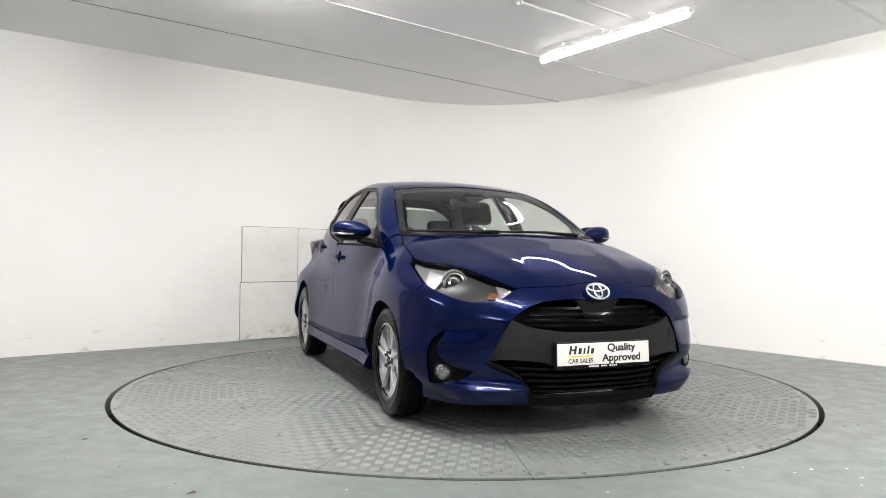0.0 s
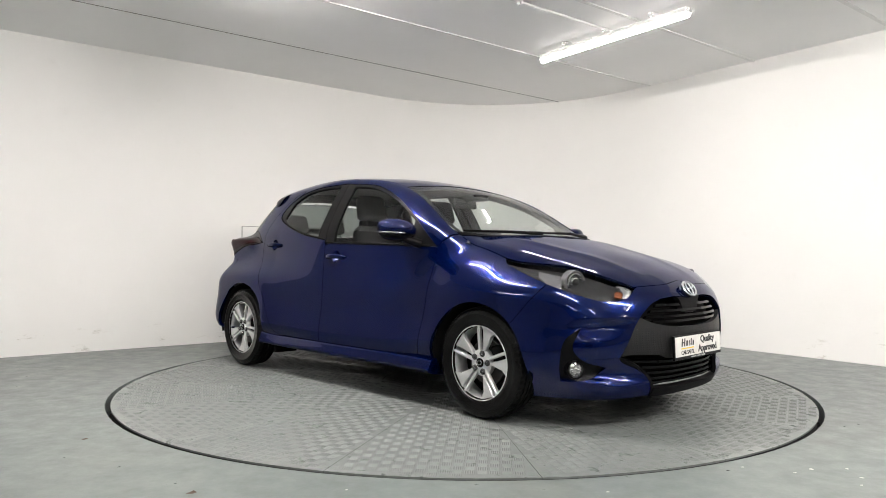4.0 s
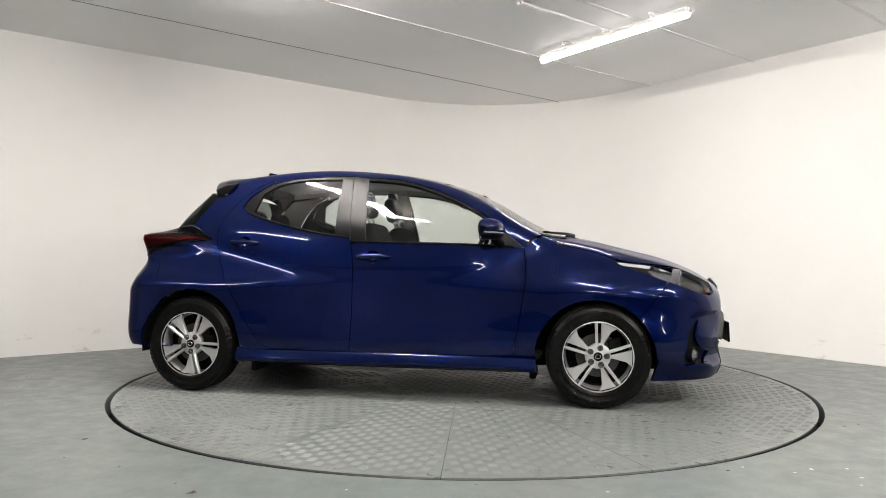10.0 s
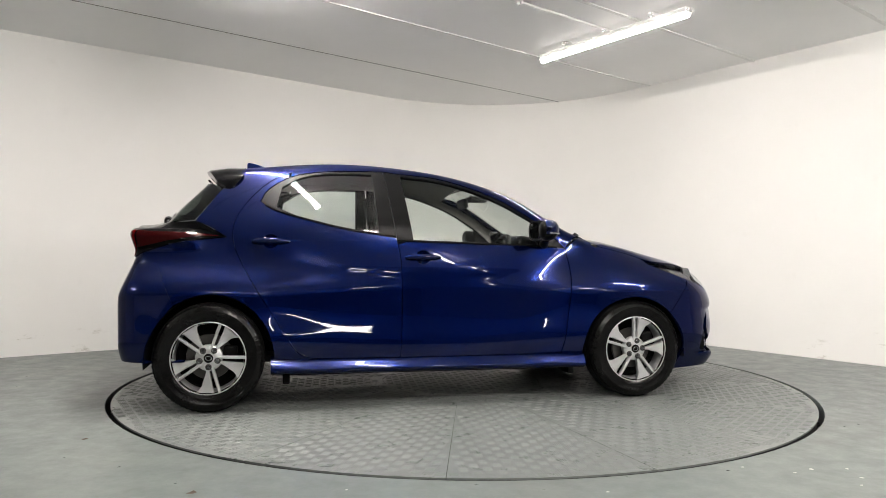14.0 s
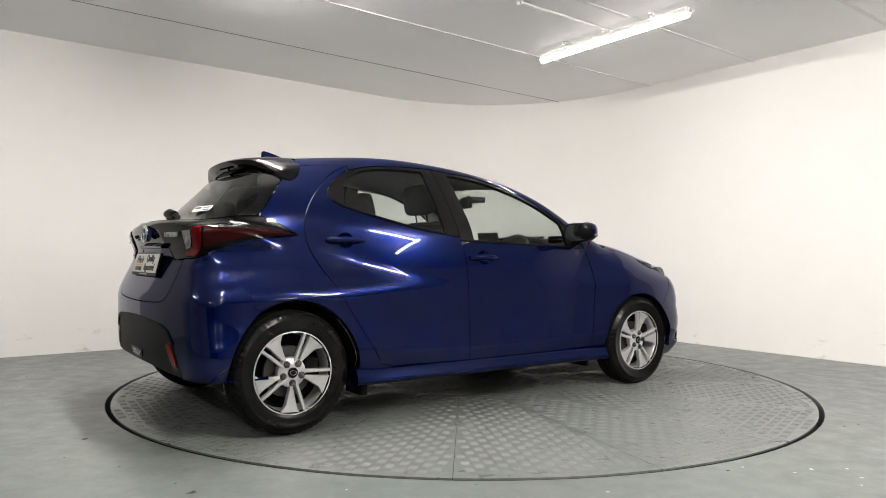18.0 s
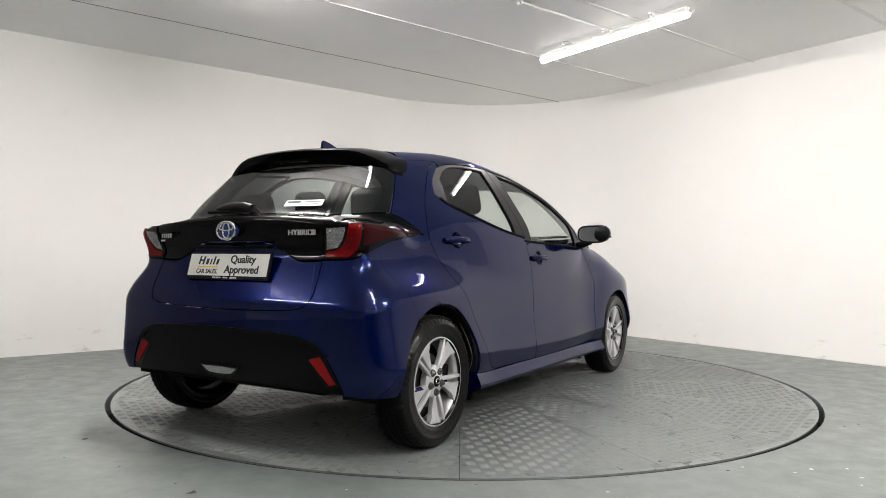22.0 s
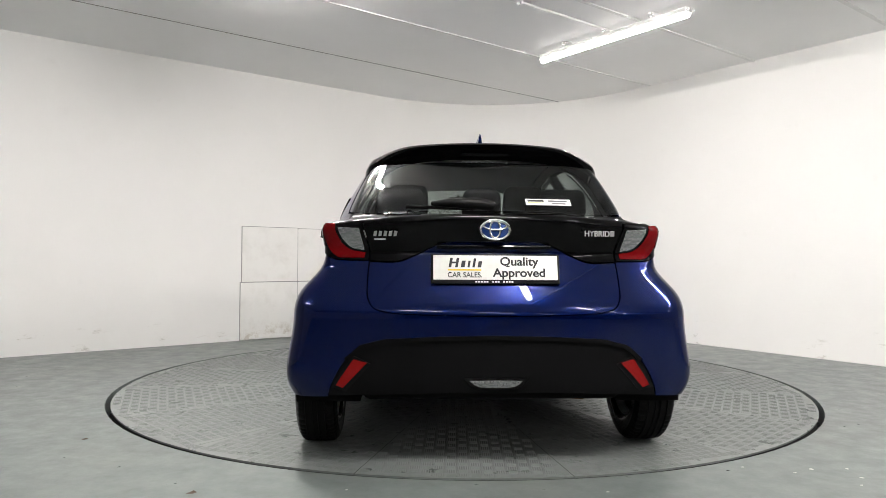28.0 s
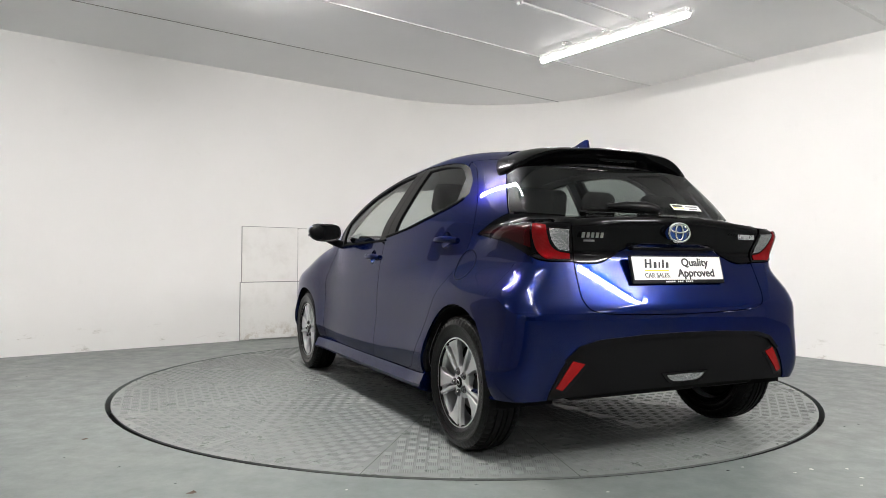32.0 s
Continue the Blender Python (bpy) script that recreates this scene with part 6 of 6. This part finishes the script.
# front wipers and scuttle
scut = crv((0.975, -0.66), (1.09, -0.47), (1.155, -0.24), (1.172, 0.0))
scut2 = crv((0.93, -0.66), (1.045, -0.47), (1.105, -0.24), (1.12, 0.0))
sl = join(lift(TOP, *scut), flipy(lift(TOP, *scut))[1:], lift(TOP, *[(x, -y) for x, y in scut2]), lift(TOP, *scut2[::-1])[1:])
skin("scuttle_panel", [patch(TOP, sl, gap=0.001, step=0.04, off=0.002, rim=0.01)], BLACK_PLASTIC, car, "black scuttle panel below the windscreen")
for y0, y1 in ((-0.10, -0.60), (0.50, -0.06)):
    q = lift(TOP, (1.135 - 0.36 * y0 * y0, y0), (1.095 - 0.36 * y1 * y1, y1))
    a, b_ = Vector(q[0]), Vector(q[1])
    midp = lift(TOP, (1.135 - 0.36 * ((y0 + y1) / 2) ** 2, (y0 + y1) / 2))[0]
    midp = Vector(midp) + Vector((0, 0, 0.022))
    bm = bmesh.new()
    tube(bm, [a + Vector((0, 0, 0.012)), midp, b_ + Vector((0, 0, 0.012))], [0.014, 0.009, 0.006], 8)
    wo = part("front_wiper", bm, SATIN_BLACK, car, "black windscreen wiper", True)
    bm = bmesh.new()
    tube(bm, [a * 0.85 + midp * 0.15 + Vector((-0.02, 0, 0.016)), midp + Vector((-0.02, 0, 0.004)), b_ + Vector((-0.01, -0.03, 0.012))], 0.006, 6)
    part("wiper_blade", bm, DARK, wo)

# door handles
for (hx, hz), drs, ring_ in ((HANDLE_F, doorf, bowl_f), (HANDLE_R, doorr, bowl_r)):
    c0 = lift(SIDE, (hx, hz))[0]
    nrm = normals(np.array([c0]))[0]
    for d_, sg in zip(drs, (1, -1)):
        M = np.array([1, sg, 1])
        bm = bmesh.new()
        n = len(ring_)
        levels = []
        for k in range(5):
            f_ = k / 4
            levels.append([bm.verts.new(tuple((((ring_[i] * (1 - f_ * 0.9) + c0 * f_ * 0.9) - nrm * 0.034 * math.sin(f_ * math.pi / 2))) * M)) for i in range(n)])
        for A, B in zip(levels, levels[1:]):
            for i in range(n):
                bm.faces.new((A[i], A[(i + 1) % n], B[(i + 1) % n], B[i]))
        bm.faces.new(levels[-1])
        part("handle_recess", bm, PAINT, d_, smooth=True)
        bm = bmesh.new()
        pts, rad = [], []
        for u in np.linspace(-1, 1, 15):
            x = hx + 0.004 + u * 0.104
            p = lift(SIDE, (x, hz - 0.002))[0] + nrm * (0.004 + 0.024 * (1 - abs(u) ** 3))
            pts.append(tuple(p * M))
            rad.append(0.0135 * (1 - 0.45 * max(0, u) ** 2 - 0.25 * abs(u) ** 6))
        tube(bm, pts, rad, 12)
        for v in bm.verts:
            v.co.z = hz - 0.002 + (v.co.z - hz + 0.002) * 1.25
        ho = part("door_handle", bm, PAINT, d_, "blue painted door handle", True)

# door mirrors
for d_, sg in zip(doorf, (-1, 1)):
    def shell(name, zlo, zhi, mat_, grow, parent, label="", front=False):
        bm = bmesh.new()
        rows = []
        n = 28
        ks = [0.0, 0.04, 0.14, 0.32, 0.52, 0.72, 0.88, 0.97, 1.0]
        for k in ks:
            y = 0.785 + 0.225 * k
            full = (math.sin(math.pi * min(1, (k + 0.16) / 0.62) / 2) if k < 0.46 else 1.0) * math.sqrt(max(0.02, 1 - max(0, (k - 0.55) / 0.46) ** 3.0))
            cx = 0.685 - 0.055 * k
            hx_, hz_ = (0.078 * full + grow) , (0.062 * full + grow)
            ring_ = []
            for i in range(n):
                a = 2 * math.pi * i / n
                ca, sa_ = math.cos(a), math.sin(a)
                x = cx + hx_ * (abs(ca) ** 0.75) * (1 if ca > 0 else -0.62)
                z = 1.030 + 0.012 * (k - 0.3) + hz_ * (abs(sa_) ** 0.8) * (1 if sa_ > 0 else -1)
                ring_.append(bm.verts.new((max(x, cx - 0.012) if front else x, sg * y, max(zlo, min(zhi, z)))))
            rows.append(ring_)
        for A, B in zip(rows, rows[1:]):
            for i in range(n):
                bm.faces.new((A[i], A[(i + 1) % n], B[(i + 1) % n], B[i]))
        bm.faces.new(rows[0][::-1])
        bm.faces.new(rows[-1])
        bmesh.ops.remove_doubles(bm, verts=bm.verts, dist=1e-5)
        return part(name, bm, mat_, parent, label, True)

    shell("door_mirror", 0.90, 1.2, SATIN_BLACK, -0.0015, d_, "black door mirror housing")
    shell("mirror_cap", 1.008, 1.2, PAINT, 0.0015, d_, "blue mirror cap", True)
    bm = bmesh.new()
    ring_ = [bm.verts.new((0.0, 0.088 * (abs(math.cos(a)) ** 0.6) * (1 if math.cos(a) > 0 else -1), 0.049 * (abs(math.sin(a)) ** 0.65) * (1 if math.sin(a) > 0 else -1))) for a in np.linspace(0, 2 * math.pi, 32, endpoint=False)]
    bm.faces.new(ring_)
    bmesh.ops.transform(bm, matrix=pose(0.604, sg * 0.895, 1.032, 0, 0, -sg * 13), verts=bm.verts)
    part("mirror_glass", bm, MIRROR, d_, "mirror glass")
    bm = bmesh.new()
    tube(bm, [pose(0.608, sg * 0.895, 1.032, 0, 0, -sg * 13) @ Vector((0, 0.093 * (abs(math.cos(a)) ** 0.6) * (1 if math.cos(a) > 0 else -1), 0.054 * (abs(math.sin(a)) ** 0.65) * (1 if math.sin(a) > 0 else -1))) for a in np.linspace(0, 2 * math.pi, 36, endpoint=False)], 0.007, 8, True)
    part("mirror_rim", bm, SATIN_BLACK, d_, smooth=True)
    bm = bmesh.new()
    tube(bm, [(0.70, sg * 0.745, 0.950), (0.685, sg * 0.80, 0.965), (0.675, sg * 0.86, 0.985)], [0.030, 0.026, 0.022], 10)
    part("mirror_foot", bm, SATIN_BLACK, d_, smooth=True)
    bm = bmesh.new()
    tube(bm, [(0.735, sg * 0.90, 1.010), (0.715, sg * 0.96, 1.012), (0.672, sg * 1.004, 1.014), (0.64, sg * 1.011, 1.015)], 0.0065, 8)
    part("mirror_indicator", bm, CLEAR_REFLECTOR, d_, "clear indicator strip", True)

# filler flap on the car's left
ring_ = lift(SIDE, *[(-1.185 + 0.075 * math.cos(a), 0.835 + 0.070 * math.sin(a)) for a in np.linspace(0, 2 * math.pi, 36, endpoint=False)])
nr = normals(ring_)
bm = bmesh.new()
tube(bm, [tuple(v) for v in (ring_ + 0.0003 * nr) * [1, -1, 1]], 0.0022, 6, True)
part("filler_flap_gap", bm, DARK, body_l, "round filler flap outline")
# ---- scraps on the floor ----
for x, y, s, kind_ in ((-1.764, -1.752, 0.016, 1), (-1.395, -2.182, 0.006, 2), (-0.977, -2.482, 0.017, 3), (-1.69, -2.06, 0.005, 2), (1.179, -2.058, 0.008, 0), (1.454, -2.076, 0.009, 0),
                       (1.607, -2.061, 0.009, 0), (1.60, -2.182, 0.009, 0), (1.548, -2.275, 0.008, 0), (1.364, -2.127, 0.007, 0), (1.10, -2.11, 0.007, 2), (-0.42, -2.42, 0.006, 0),
                       (0.55, -2.40, 0.006, 0), (2.1, -1.25, 0.008, 2), (2.0, -1.3, 0.007, 2)):
    mat_, lab, cat, nm = ((CHIP, "pale flake of chipped floor paint", "paint chip", "paint_flake"), (LEAF, "small dry brown leaf on the floor", "leaf", "dry_leaf"),
                          (DARK, "dark crumb of dirt on the floor", "dirt", "dirt_crumb"), (LEAF, "dark dry twig scrap on the floor", "leaf", "dry_leaf"))[kind_]
    scrap(nm, x, y, s, mat_, lab, cat)
def motions():
    rows = [(t, pose(0, 0, 0, 0, 0, a)) for t, a in TURN]
    walk(table, rows)
    walk(car, [(t, m @ Matrix.Translation((OFFX, OFFY, 0))) for t, m in rows])


motions()
